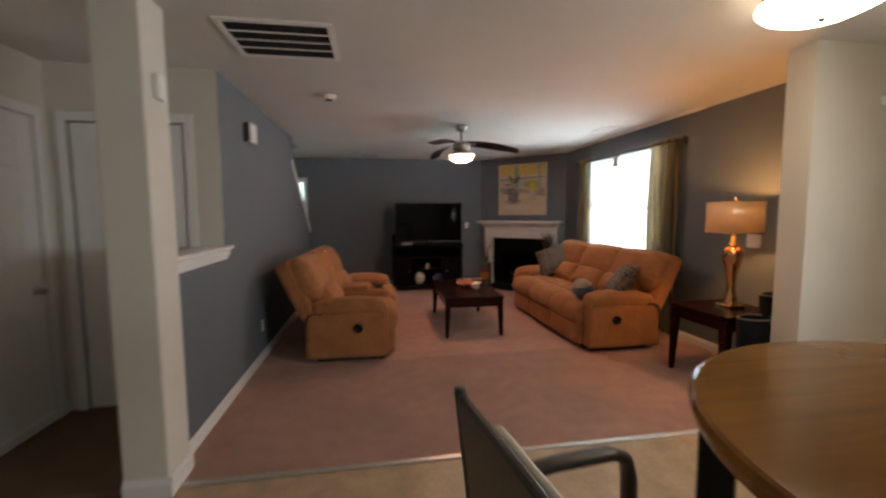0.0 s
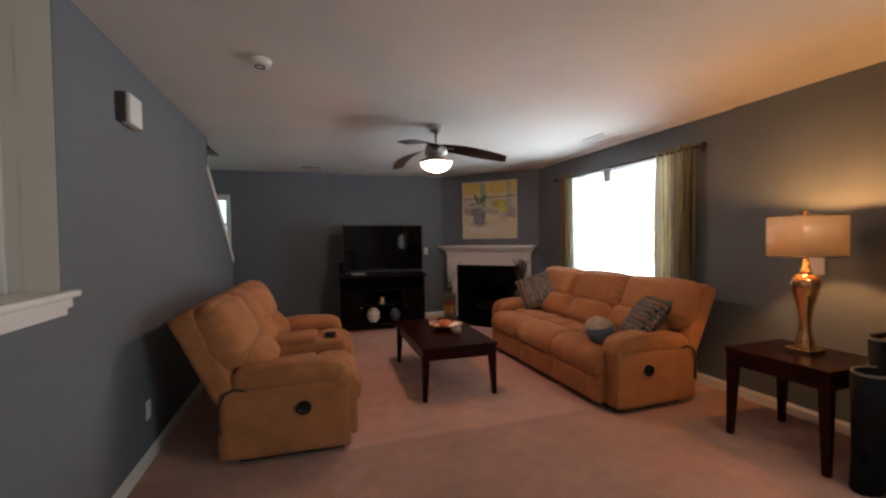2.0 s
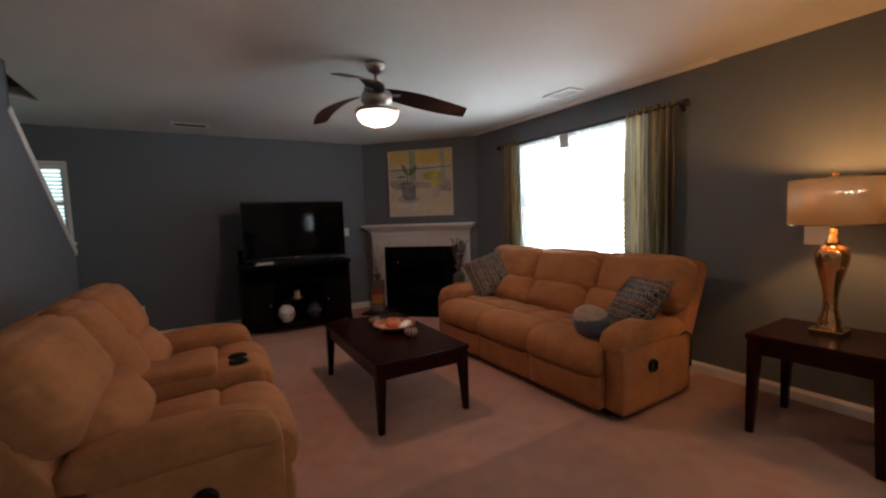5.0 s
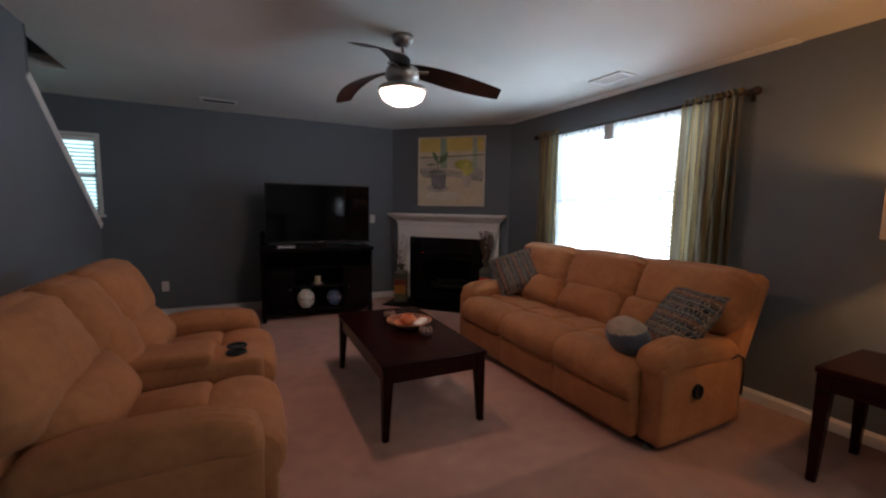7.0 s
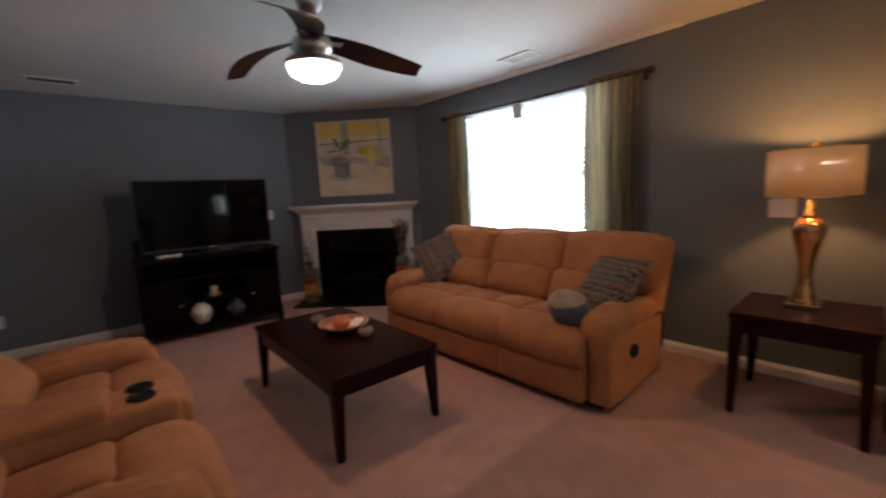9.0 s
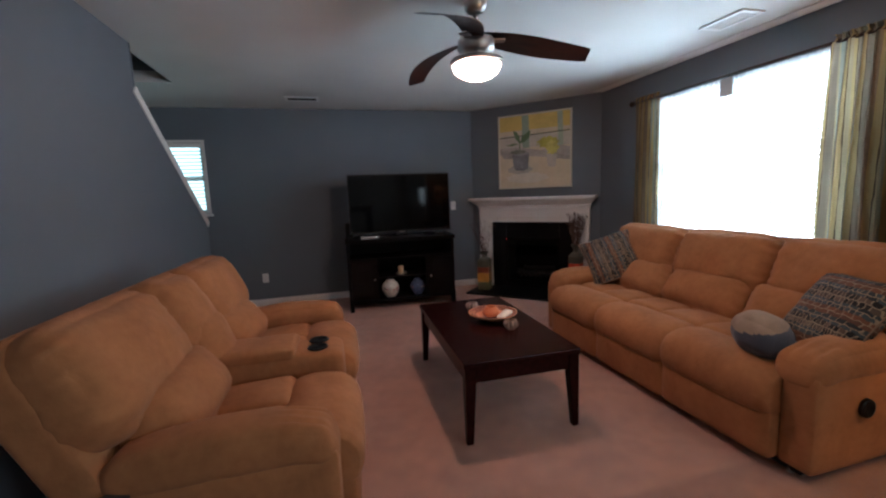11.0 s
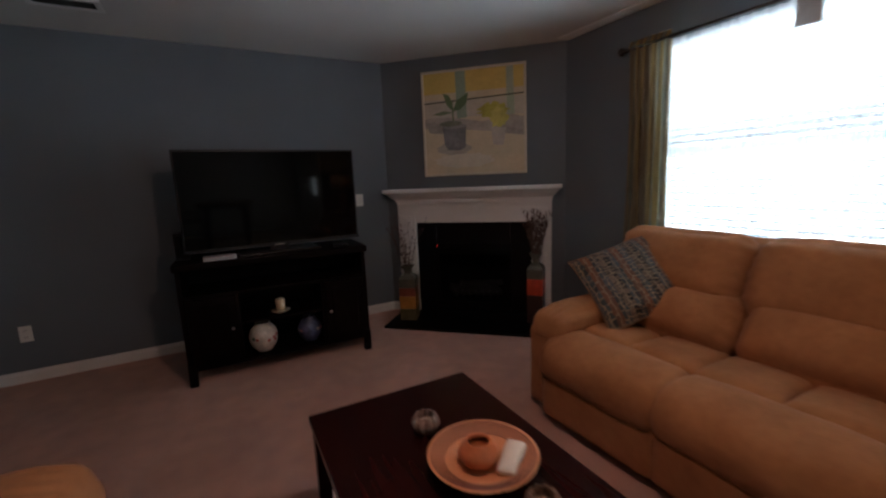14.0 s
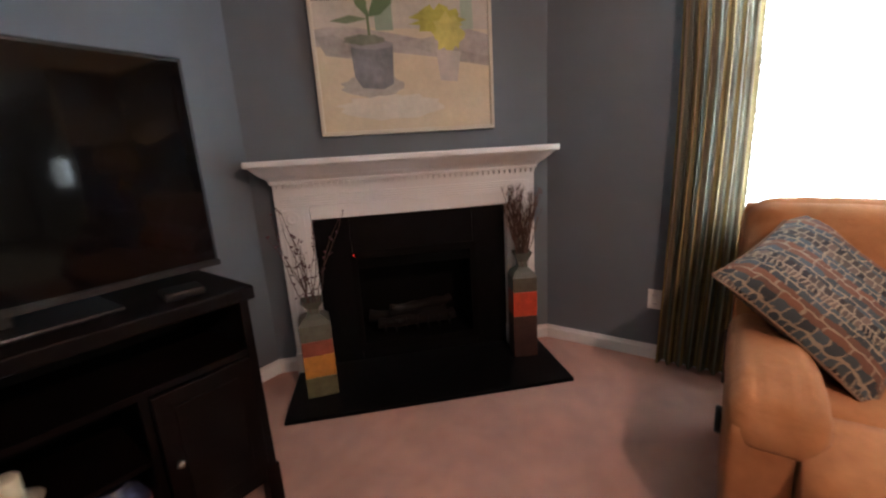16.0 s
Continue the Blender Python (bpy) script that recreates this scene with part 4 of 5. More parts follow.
# ---- tall fabric bins ----
def tall_bin(m, r0, r1, h, flat, lean, label):
    b = thing("fabric_bin", m, label, "bin", "tall bins beside the end table")
    prof = [(0, 0), (r0 * 0.96, 0), (r0, 0.02), (r0 * 0.97, h * 0.3), ((r0 + r1) / 2, h * 0.6), (r1, h), (r1 - 0.008, h), ((r0 + r1) / 2 - 0.01, h * 0.6), (r0 - 0.012, 0.03), (0, 0.025)]
    bm = lathe(prof, 36)
    for v in bm.verts:
        w = 0.012 * noise.noise(Vector((v.co.x * 9, v.co.y * 9, v.co.z * 5)))
        v.co.x += w
        v.co.y -= w
        v.co.y = v.co.y * flat - lean * v.co.z
    part("body", bm, FELT, b, smooth=True)
    part("rim", moved(lathe([(r1 - 0.009, h - 0.003), (r1 + 0.004, h - 0.006), (r1 + 0.004, h + 0.006), (r1 - 0.009, h + 0.006), (r1 - 0.009, h - 0.003)], 36), Matrix.Diagonal((1, flat, 1, 1))), FELT_EDGE, b, "grey bound rim").location.y = -lean * h
    return b


tall_bin(pose(3.05, 2.69, 0), 0.15, 0.18, 0.79, 0.48, 0.01, "tall charcoal fabric bin with a brown throw inside")
tall_bin(pose(2.78, 2.665, 0), 0.10, 0.13, 0.64, 0.66, 0.05, "shorter charcoal fabric bin with a grey rim")
tw = thing("rolled_throw", pose(3.00, 2.685, 0.655), "brown throw rolled up in the tall bin", "blanket")
BROWNCLOTH = mat("brown_cloth", (0.17, 0.09, 0.05), 0.95, vary=0.3, scale=18, bump=0.4)
part("roll", moved(puff((0.12, 0.10, 0.24), 0.045, (0.01, 0.01, 0.02), 8, 0.012, 4), pose(0.0, 0.02, 0.0, 10, 6)), BROWNCLOTH, tw, smooth=True)
part("roll", moved(puff((0.08, 0.09, 0.24), 0.035, (0.01, 0.01, 0.02), 8, 0.012, 8), pose(0.015, -0.055, 0.01, -8, -4)), BROWNCLOTH, tw, smooth=True)

# ---- television and stand ----
STANDM = pose(0.385, 7.413, 0, 0, 0, -2.7)
SW, SD, SH = 1.262, 0.46, 0.845
stand = thing("tv_stand", STANDM, "black-brown wooden television stand with two doors", "tv stand")
part("top", bevelled(-0.012, SW + 0.012, -0.012, SD, SH - 0.045, SH, 0.005), STANDWOOD, stand)
for x0, x1 in ((0, 0.03), (SW - 0.03, SW)):
    part("side_panel", bevelled(x0, x1, 0.02, SD - 0.01, 0.10, SH - 0.045, 0.002), STANDWOOD, stand)
for x0, x1 in ((0.33, 0.352), (0.91, 0.932)):
    part("divider", boxes((x0, x1, 0.03, SD - 0.02, 0.12, 0.60)), STANDWOOD, stand)
part("bottom", boxes((0.03, SW - 0.03, 0.02, SD - 0.02, 0.10, 0.125)), STANDWOOD, stand)
part("shelf", boxes((0.03, SW - 0.03, 0.025, SD - 0.02, 0.60, 0.622)), STANDWOOD, stand)
part("shelf", boxes((0.352, 0.91, 0.06, SD - 0.02, 0.365, 0.383)), STANDWOOD, stand)
part("back_panel", boxes((0.03, SW - 0.03, SD - 0.018, SD - 0.012, 0.12, SH - 0.045)), STANDWOOD, stand)
for x in (0, SW - 0.05):
    for y in (0, SD - 0.055):
        part("leg", moved(prism([(0, 0), (0.05, 0), (0.05, 0.05), (0, 0.05)], 0, 0.16), pose(x, y, 0)), STANDWOOD, stand)
for x0, x1, kx in ((0.034, 0.328, 0.30), (0.934, SW - 0.034, 0.965)):
    d = part("door", bevelled(x0, x1, 0.004, 0.022, 0.128, 0.598, 0.003), STANDWOOD, stand)
    part("door_panel", bevelled(x0 + 0.05, x1 - 0.05, -0.002, 0.004, 0.18, 0.55, 0.003), STANDWOOD, d)
    part("knob", moved(lathe([(0, 0), (0.006, 0), (0.006, 0.012), (0.012, 0.018), (0.01, 0.026), (0, 0.028)], 14), pose(kx, 0.004, 0.37, 90)), NICKEL, d, "small metal knob", True)

tv = thing("television", pose(1.06, 7.555, SH, 0, 0, 1.2), "black flat screen television switched off on the stand", "television")
TW, TZ0, TZ1 = 1.222, 0.045, 0.74
part("housing", bevelled(-TW / 2, TW / 2, 0.004, 0.05, TZ0, TZ1, 0.006), BLACKP, tv)
part("screen", boxes((-TW / 2 + 0.014, TW / 2 - 0.014, 0.0, 0.004, TZ0 + 0.024, TZ1 - 0.014)), SCREEN, tv, "glossy black screen")
part("lower_bezel", bevelled(-TW / 2, TW / 2, -0.006, 0.004, TZ0, TZ0 + 0.02, 0.002), mat("gloss_black", (0.02, 0.02, 0.022), 0.15), tv)
part("badge", boxes((-0.035, 0.035, -0.0085, -0.006, TZ0 + 0.006, TZ0 + 0.012)), NICKEL, tv, "small silver badge")
part("neck", bevelled(-0.07, 0.07, 0.01, 0.05, 0.012, 0.12, 0.006), BLACKP, tv)
part("foot", bevelled(-0.28, 0.28, -0.09, 0.14, 0, 0.014, 0.006), BLACKP, tv)


def on_stand(x, y, z, rz=0):
    return STANDM @ pose(x, y, z, 0, 0, rz)


sbx = thing("media_box", on_stand(0.27, 0.06, SH, 4), "slim silver media box on the stand", "media box")
part("case", bevelled(-0.10, 0.10, -0.05, 0.05, 0.003, 0.028, 0.004), mat("silver_plastic", (0.42, 0.42, 0.43), 0.35, vary=0.05), sbx)
part("feet", boxes((-0.08, 0.08, -0.04, 0.04, 0, 0.003)), BLACKP, sbx)
spk = thing("speaker", on_stand(0.045, 0.25, SH), "small black speaker beside the television", "speaker")
part("cabinet", bevelled(-0.045, 0.045, -0.06, 0.06, 0, 0.19, 0.006), BLACKP, spk)
part("grille", boxes((-0.036, 0.036, -0.064, -0.06, 0.02, 0.17)), SOOT, spk)
hub = thing("set_top_box", on_stand(1.10, 0.10, SH, -8), "small black set top box on the stand", "media box")
part("case", bevelled(-0.055, 0.055, -0.05, 0.05, 0, 0.026, 0.006), BLACKP, hub)

PORC = mat("white_painted_porcelain", (0.62, 0.58, 0.50), 0.3, vary=0.35, scale=22, fine=60, bump=0.02, coat=0.3)
COBALT = mat("dark_blue_porcelain", (0.05, 0.06, 0.12), 0.3, vary=0.9, scale=25, fine=60, bump=0.02, coat=0.3)
jar = thing("ginger_jar", on_stand(0.485, 0.13, 0.125), "round white porcelain jar with faint painted pattern", "jar")
part("body", lathe([(0, 0), (0.055, 0), (0.06, 0.01), (0.088, 0.045), (0.101, 0.09), (0.100, 0.125), (0.086, 0.165), (0.062, 0.19), (0.05, 0.196), (0.052, 0.212), (0.044, 0.212), (0.042, 0.19), (0, 0.18)], 36), PORC, jar, smooth=True)
jar2 = thing("porcelain_vase", on_stand(0.82, 0.15, 0.125), "dark blue patterned porcelain vase in the stand", "vase")
part("body", lathe([(0, 0), (0.05, 0), (0.054, 0.01), (0.08, 0.045), (0.09, 0.085), (0.088, 0.115), (0.072, 0.152), (0.05, 0.172), (0.042, 0.18), (0.044, 0.194), (0.037, 0.194), (0.036, 0.175), (0, 0.165)], 36), COBALT, jar2, smooth=True)
SPOT = mat("red_enamel", (0.35, 0.06, 0.04), 0.35)
LEAFG = mat("green_enamel", (0.08, 0.14, 0.08), 0.35)
ROSE = mat("rose_enamel", (0.40, 0.16, 0.17), 0.35)
rnd = random.Random(4)


def painted_dots(owner, radius, z0, z1, count, mats):
    """Small enamel flowers a hair proud of a round body."""
    for k in range(count):
        a, z = rnd.uniform(0, 6.28), rnd.uniform(z0, z1)
        bm = lathe([(0, 0.0016), (rnd.uniform(0.008, 0.015), 0.0008), (0.016, -0.003)], 9)
        part("painted_flower", moved(bm, pose(radius * math.cos(a), radius * math.sin(a), z, 90, 0, math.degrees(a) + 90)), mats[k % len(mats)], owner)


painted_dots(jar, 0.1003, 0.09, 0.125, 12, (SPOT, LEAFG, SPOT))
painted_dots(jar2, 0.0893, 0.085, 0.115, 9, (ROSE, PORC))
cd = thing("candle_holder", on_stand(0.625, 0.15, 0.383), "cream pillar candle on a small cream dish", "candle")
part("dish", lathe([(0, 0), (0.035, 0), (0.04, 0.008), (0.066, 0.016), (0.069, 0.022), (0.04, 0.02), (0, 0.018)], 28), mat("cream_glaze", (0.45, 0.38, 0.28), 0.35), cd, "cream glazed dish", True)
part("candle", lathe([(0, 0.02), (0.033, 0.02), (0.034, 0.10), (0.03, 0.106), (0, 0.1)], 24), mat("cream_wax", (0.68, 0.58, 0.38), 0.5, vary=0.05), cd, smooth=True)

# ---- fireplace ----
FP = pose(2.818, 7.612, 0, 0, 0, -45)     # -y runs out into the room
fp = thing("fireplace_mantel", FP, "white painted wooden fireplace mantel with dentil moulding", "fireplace")
OX, OZ = 0.56, 0.915
for s in (-1, 1):
    x0, x1 = sorted((s * OX, s * 0.735))
    part("pilaster", bevelled(x0, x1, -0.075, 0, 0, OZ + 0.075, 0.004), TRIM, fp)
    part("plinth_block", bevelled(x0 - 0.006, x1 + 0.006, -0.088, 0, 0, 0.14, 0.005), TRIM, fp)
    for k in range(4):
        xx = x0 + 0.035 + 0.035 * k
        part("flute", bevelled(xx - 0.006, xx + 0.006, -0.081, -0.0745, 0.20, 0.86, 0.003), TRIM, fp)
    part("corner_block", bevelled(x0 + 0.03, x1 - 0.03, -0.086, -0.0745, OZ - 0.03, OZ + 0.065, 0.004), TRIM, fp)
    part("rosette", moved(lathe([(0.036, 0), (0.036, 0.004), (0.028, 0.007), (0.02, 0.003), (0.01, 0.004), (0, 0.008)], 20), pose((x0 + x1) / 2, -0.086, OZ + 0.018, 90)), TRIM, fp, smooth=True)
part("frieze", bevelled(-0.735, 0.735, -0.074, 0, OZ + 0.075, 1.16, 0.002), TRIM, fp)
part("header", bevelled(-OX + 0.001, OX - 0.001, -0.07, 0, OZ, OZ + 0.075, 0.003), TRIM, fp)
for k in range(5):
    z = OZ + 0.078 + 0.013 * k
    part("reed", bevelled(-0.70, 0.70, -0.083, -0.073, z, z + 0.009, 0.003), TRIM, fp)
part("bed_moulding", bevelled(-0.745, 0.745, -0.10, 0, 1.118, 1.135, 0.004), TRIM, fp)
n = 46
for k in range(n):
    x = -0.735 + 1.47 * (k + 0.5) / n
    part("dentil", boxes((x - 0.009, x + 0.009, -0.104, -0.074, 1.098, 1.118)), TRIM, fp)
crown = bmesh.new()
prof = [(-0.10, 1.135), (-0.115, 1.15), (-0.15, 1.165), (-0.185, 1.19), (-0.205, 1.205), (-0.21, 1.212)]
rows = [[crown.verts.new((sx * (0.745 - (y + 0.10) * 0.55), y, z)) for y, z in prof] for sx in (-1, 1)]
backs = [[crown.verts.new((sx * (0.745 - (y + 0.10) * 0.55), 0, z)) for y, z in prof] for sx in (-1, 1)]
for i in range(len(prof) - 1):
    crown.faces.new((rows[0][i], rows[1][i], rows[1][i + 1], rows[0][i + 1]))
    for a in (0, 1):
        crown.faces.new((rows[a][i], rows[a][i + 1], backs[a][i + 1], backs[a][i]))
bmesh.ops.recalc_face_normals(crown, faces=crown.faces[:])
part("crown_moulding", crown, TRIM, fp)
part("shelf", bevelled(-0.825, 0.825, -0.235, 0, 1.212, 1.245, 0.008, 3), TRIM, fp)

fb = thing("fireplace_insert", FP, "black slate surround with dark gas firebox", "fireplace")
for b in ((-OX, -0.36, -0.03, 0, 0.022, OZ), (0.36, OX, -0.03, 0, 0.022, OZ), (-0.359, 0.359, -0.03, 0, 0.70, OZ), (-0.359, 0.359, -0.03, 0, 0.022, 0.09)):
    part("slate_slab", bevelled(*b, 0.002, 1), SLATESTONE, fb)
for b in ((-0.37, 0.37, 0.38, 0.40, 0.085, 0.70), (-0.42, -0.37, 0.0, 0.40, 0.03, 0.72), (0.37, 0.42, 0.0, 0.40, 0.03, 0.72), (-0.37, 0.37, 0, 0.4, 0.70, 0.72), (-0.37, 0.37, 0, 0.4, 0.03, 0.085)):
    part("firebox_panel", boxes(b), SOOT, fb)
fr = bmesh.new()
for b in ((-0.37, -0.335, -0.04, -0.028, 0.085, 0.705), (0.335, 0.37, -0.04, -0.028, 0.085, 0.705), (-0.335, 0.335, -0.04, -0.028, 0.66, 0.705), (-0.335, 0.335, -0.04, -0.028, 0.085, 0.13)):
    box(fr, *b)
part("metal_frame", fr, SOOT, fb)
for k in range(5):
    z = 0.60 + 0.011 * k
    part("louvre", boxes((-0.33, 0.33, -0.034, -0.02, z, z + 0.005)), SOOT, fb)
for k in range(7):
    x = -0.21 + 0.07 * k
    part("grate_bar", tube([(x, 0.06, 0.22), (x, 0.07, 0.14), (x, 0.28, 0.14)], 0.006, 6), IRON, fb)
for (x, y, z, r, a, l) in ((0, 0.12, 0.185, 0.04, 3, 0.5), (-0.05, 0.22, 0.19, 0.045, -5, 0.52), (0.04, 0.17, 0.265, 0.035, 14, 0.42)):
    lg = tube([(-l / 2 + l * i / 8, 0.008 * math.sin(i * 1.7), 0.006 * math.cos(i * 2.3)) for i in range(9)], [r * (0.85 + 0.15 * math.sin(i * 2.1 + a)) for i in range(9)], 12)
    part("log", moved(lg, pose(x, y, z, 0, 0, a)), LOG, fb, "charred ceramic log", True)
part("indicator", moved(lathe([(0, 0.003), (0.003, 0.002), (0.004, 0)], 10), pose(-0.353, -0.040, 0.685, 90)), glow("red_led", (1.0, 0.03, 0.02), 4.0), fb, "tiny red indicator light")
structure("hearth", moved(bevelled(-0.735, 0.755, -0.56, -0.001, 0.0, 0.022, 0.004), FP), SLATESTONE, "flush black slate hearth slab")

# ---- painting over the mantel ----
PW, PZ0, PZ1 = 0.96, 1.355, 2.305
pic = thing("painting", FP @ pose(0.035, 0, 0), "pale framed painting of two potted plants on a table", "painting")
FRAME = mat("pale_gilt_frame", (0.55, 0.49, 0.38), 0.45, vary=0.1)
for b in ((-PW / 2, PW / 2, PZ0, PZ0 + 0.02), (-PW / 2, PW / 2, PZ1 - 0.02, PZ1), (-PW / 2, -PW / 2 + 0.02, PZ0 + 0.02, PZ1 - 0.02), (PW / 2 - 0.02, PW / 2, PZ0 + 0.02, PZ1 - 0.02)):
    part("frame_rail", bevelled(b[0], b[1], -0.045, -0.002, b[2], b[3], 0.003), FRAME, pic)


def paint(name, color, vary=0.12):
    return mat(name, color, 0.75, vary=vary * 1.15, scale=7, fine=34, bump=0.12)


def daub(name, outline, color, layer, vary=0.12):
    """A flat painted patch on the canvas; x and z run from 0 to 1 across it."""
    bm = bmesh.new()
    w, h = PW - 0.04, PZ1 - PZ0 - 0.04
    f = bm.faces.new([bm.verts.new((-w / 2 + w * x, -0.030 - 0.0012 * layer, PZ0 + 0.02 + h * z)) for x, z in outline])
    r = bmesh.ops.extrude_face_region(bm, geom=[f])
    bmesh.ops.translate(bm, vec=(0, 0.001, 0), verts=[v for v in r["geom"] if isinstance(v, bmesh.types.BMVert)])
    bmesh.ops.recalc_face_normals(bm, faces=bm.faces[:])
    part(name, bm, paint("paint_" + name, color, vary), pic)


def blob(cx, cz, rx, rz, k=14, ragged=0.0, seed=0):
    return [(cx + rx * (1 + ragged * math.sin(i * 2.7 + seed)) * math.cos(2 * math.pi * i / k), cz + rz * (1 + ragged * math.cos(i * 3.9 + seed)) * math.sin(2 * math.pi * i / k)) for i in range(k)]


part("canvas", boxes((-PW / 2 + 0.02, PW / 2 - 0.02, -0.03, -0.004, PZ0 + 0.02, PZ1 - 0.02)), paint("paint_cream", (0.58, 0.49, 0.34), 0.10), pic)
daub("yellow_sky", [(0, 0.80), (1, 0.80), (1, 1), (0, 1)], (0.62, 0.46, 0.13), 1)
daub("grey_haze", [(0, 0.47), (0.22, 0.45), (0.45, 0.43), (0.7, 0.40), (1, 0.38), (1, 0.52), (0.85, 0.56), (0.6, 0.50), (0.4, 0.54), (0.15, 0.58), (0, 0.56)], (0.40, 0.35, 0.31), 1, 0.25)
daub("pale_wall", [(0, 0.57), (1, 0.55), (1, 0.72), (0, 0.74)], (0.50, 0.45, 0.37), 1, 0.15)
daub("green_post", [(0.34, 0.55), (0.44, 0.55), (0.43, 1), (0.33, 1)], (0.27, 0.34, 0.25), 2)
daub("green_post", [(0.84, 0.55), (0.91, 0.55), (0.90, 1), (0.83, 1)], (0.36, 0.41, 0.31), 2)
daub("dark_line", [(0, 0.705), (1, 0.735), (1, 0.748), (0, 0.718)], (0.06, 0.07, 0.05), 3)
daub("white_haze", blob(0.40, 0.13, 0.30, 0.07, 24, 0.12, 3.0), (0.60, 0.54, 0.44), 2, 0.12)
daub("grey_wash", [(0.0, 0.52), (0.05, 0.42), (0.22, 0.40), (0.22, 0.47), (0.1, 0.53)], (0.33, 0.30, 0.26), 2, 0.3)
daub("grey_wash", [(0.55, 0.46), (0.78, 0.38), (1.0, 0.345), (1.0, 0.40), (0.8, 0.44), (0.6, 0.50)], (0.36, 0.32, 0.28), 2, 0.3)
daub("pot_shadow", blob(0.30, 0.25, 0.18, 0.06, 22, 0.10), (0.40, 0.36, 0.31), 3, 0.25)
daub("dark_pot", [(0.19, 0.46), (0.20, 0.30), (0.24, 0.24), (0.36, 0.23), (0.42, 0.26), (0.43, 0.47), (0.36, 0.49), (0.25, 0.49)], (0.19, 0.19, 0.195), 4, 0.35)
daub("pot_rim", blob(0.31, 0.475, 0.125, 0.026, 20), (0.27, 0.26, 0.255), 5, 0.2)
daub("soil", blob(0.27, 0.50, 0.115, 0.028, 18, 0.12), (0.18, 0.19, 0.14), 6, 0.3)
daub("stem", [(0.295, 0.5), (0.31, 0.5), (0.305, 0.66), (0.29, 0.66)], (0.13, 0.17, 0.08), 5)
daub("leaf", [(0.30, 0.62), (0.24, 0.68), (0.20, 0.80), (0.26, 0.78), (0.30, 0.70)], (0.13, 0.19, 0.09), 6)
daub("leaf", [(0.30, 0.62), (0.34, 0.72), (0.46, 0.79), (0.44, 0.69), (0.37, 0.63)], (0.11, 0.17, 0.08), 6)
daub("leaf", [(0.30, 0.61), (0.20, 0.63), (0.09, 0.60), (0.18, 0.585)], (0.17, 0.21, 0.12), 6)
daub("yellow_bush", blob(0.70, 0.60, 0.14, 0.075, 26, 0.26, 1.0), (0.46, 0.42, 0.07), 4, 0.3)
daub("yellow_bush", blob(0.76, 0.53, 0.085, 0.10, 22, 0.22, 2.0), (0.52, 0.47, 0.12), 5, 0.3)
daub("pale_pot", [(0.68, 0.44), (0.70, 0.27), (0.80, 0.26), (0.83, 0.43)], (0.46, 0.41, 0.36), 6, 0.15)


# ---- vases with twigs ----
def banded_vase(m, h, bands, label):
    v = thing("floor_vase", m, label, "vase", "square vases on the hearth")
    body = h * 0.78
    z = 0.0
    for share, color in bands:
        z1 = z + body * share
        part("band", bevelled(-0.07, 0.07, -0.07, 0.07, z, z1 - 0.001, 0.003), mat("glazed_band", color, 0.35, vary=0.3, scale=14, fine=50), v)
        z = z1
    nk = bmesh.new()
    rings = []
    for zz, r in ((body, 0.07), (body + 0.02 * h / 0.5, 0.056), (h * 0.86, 0.028), (h * 0.91, 0.026), (h, 0.05)):
        rings.append([nk.verts.new((sx * r, sy * r, zz)) for sx, sy in ((-1, -1), (1, -1), (1, 1), (-1, 1))])
    for a, b in zip(rings, rings[1:]):
        for i in range(4):
            nk.faces.new((a[i], a[(i + 1) % 4], b[(i + 1) % 4], b[i]))
    part("neck", nk, mat("olive_glaze", (0.10, 0.10, 0.075), 0.4, vary=0.3), v)
    return v


vl = banded_vase(FP @ pose(-0.575, -0.30, 0.022, 0, 0, 8) @ Matrix.Diagonal((1.12, 1.12, 1.03, 1)), 0.50, ((0.28, (0.12, 0.11, 0.06)), (0.30, (0.42, 0.18, 0.03)), (0.20, (0.22, 0.05, 0.03)), (0.22, (0.10, 0.10, 0.075))), "square glazed vase with orange and red bands on the hearth")
vr = banded_vase(FP @ pose(0.605, -0.20, 0.022, 0, 0, -6), 0.63, ((0.52, (0.045, 0.02, 0.015)), (0.30, (0.50, 0.055, 0.02)), (0.18, (0.09, 0.085, 0.06))), "square glazed vase with a scarlet band on the hearth")
TWIG = mat("dry_twig", (0.10, 0.06, 0.045), 0.9, vary=0.3)
BUD = mat("dark_berries", (0.09, 0.03, 0.04), 0.8, vary=0.4)


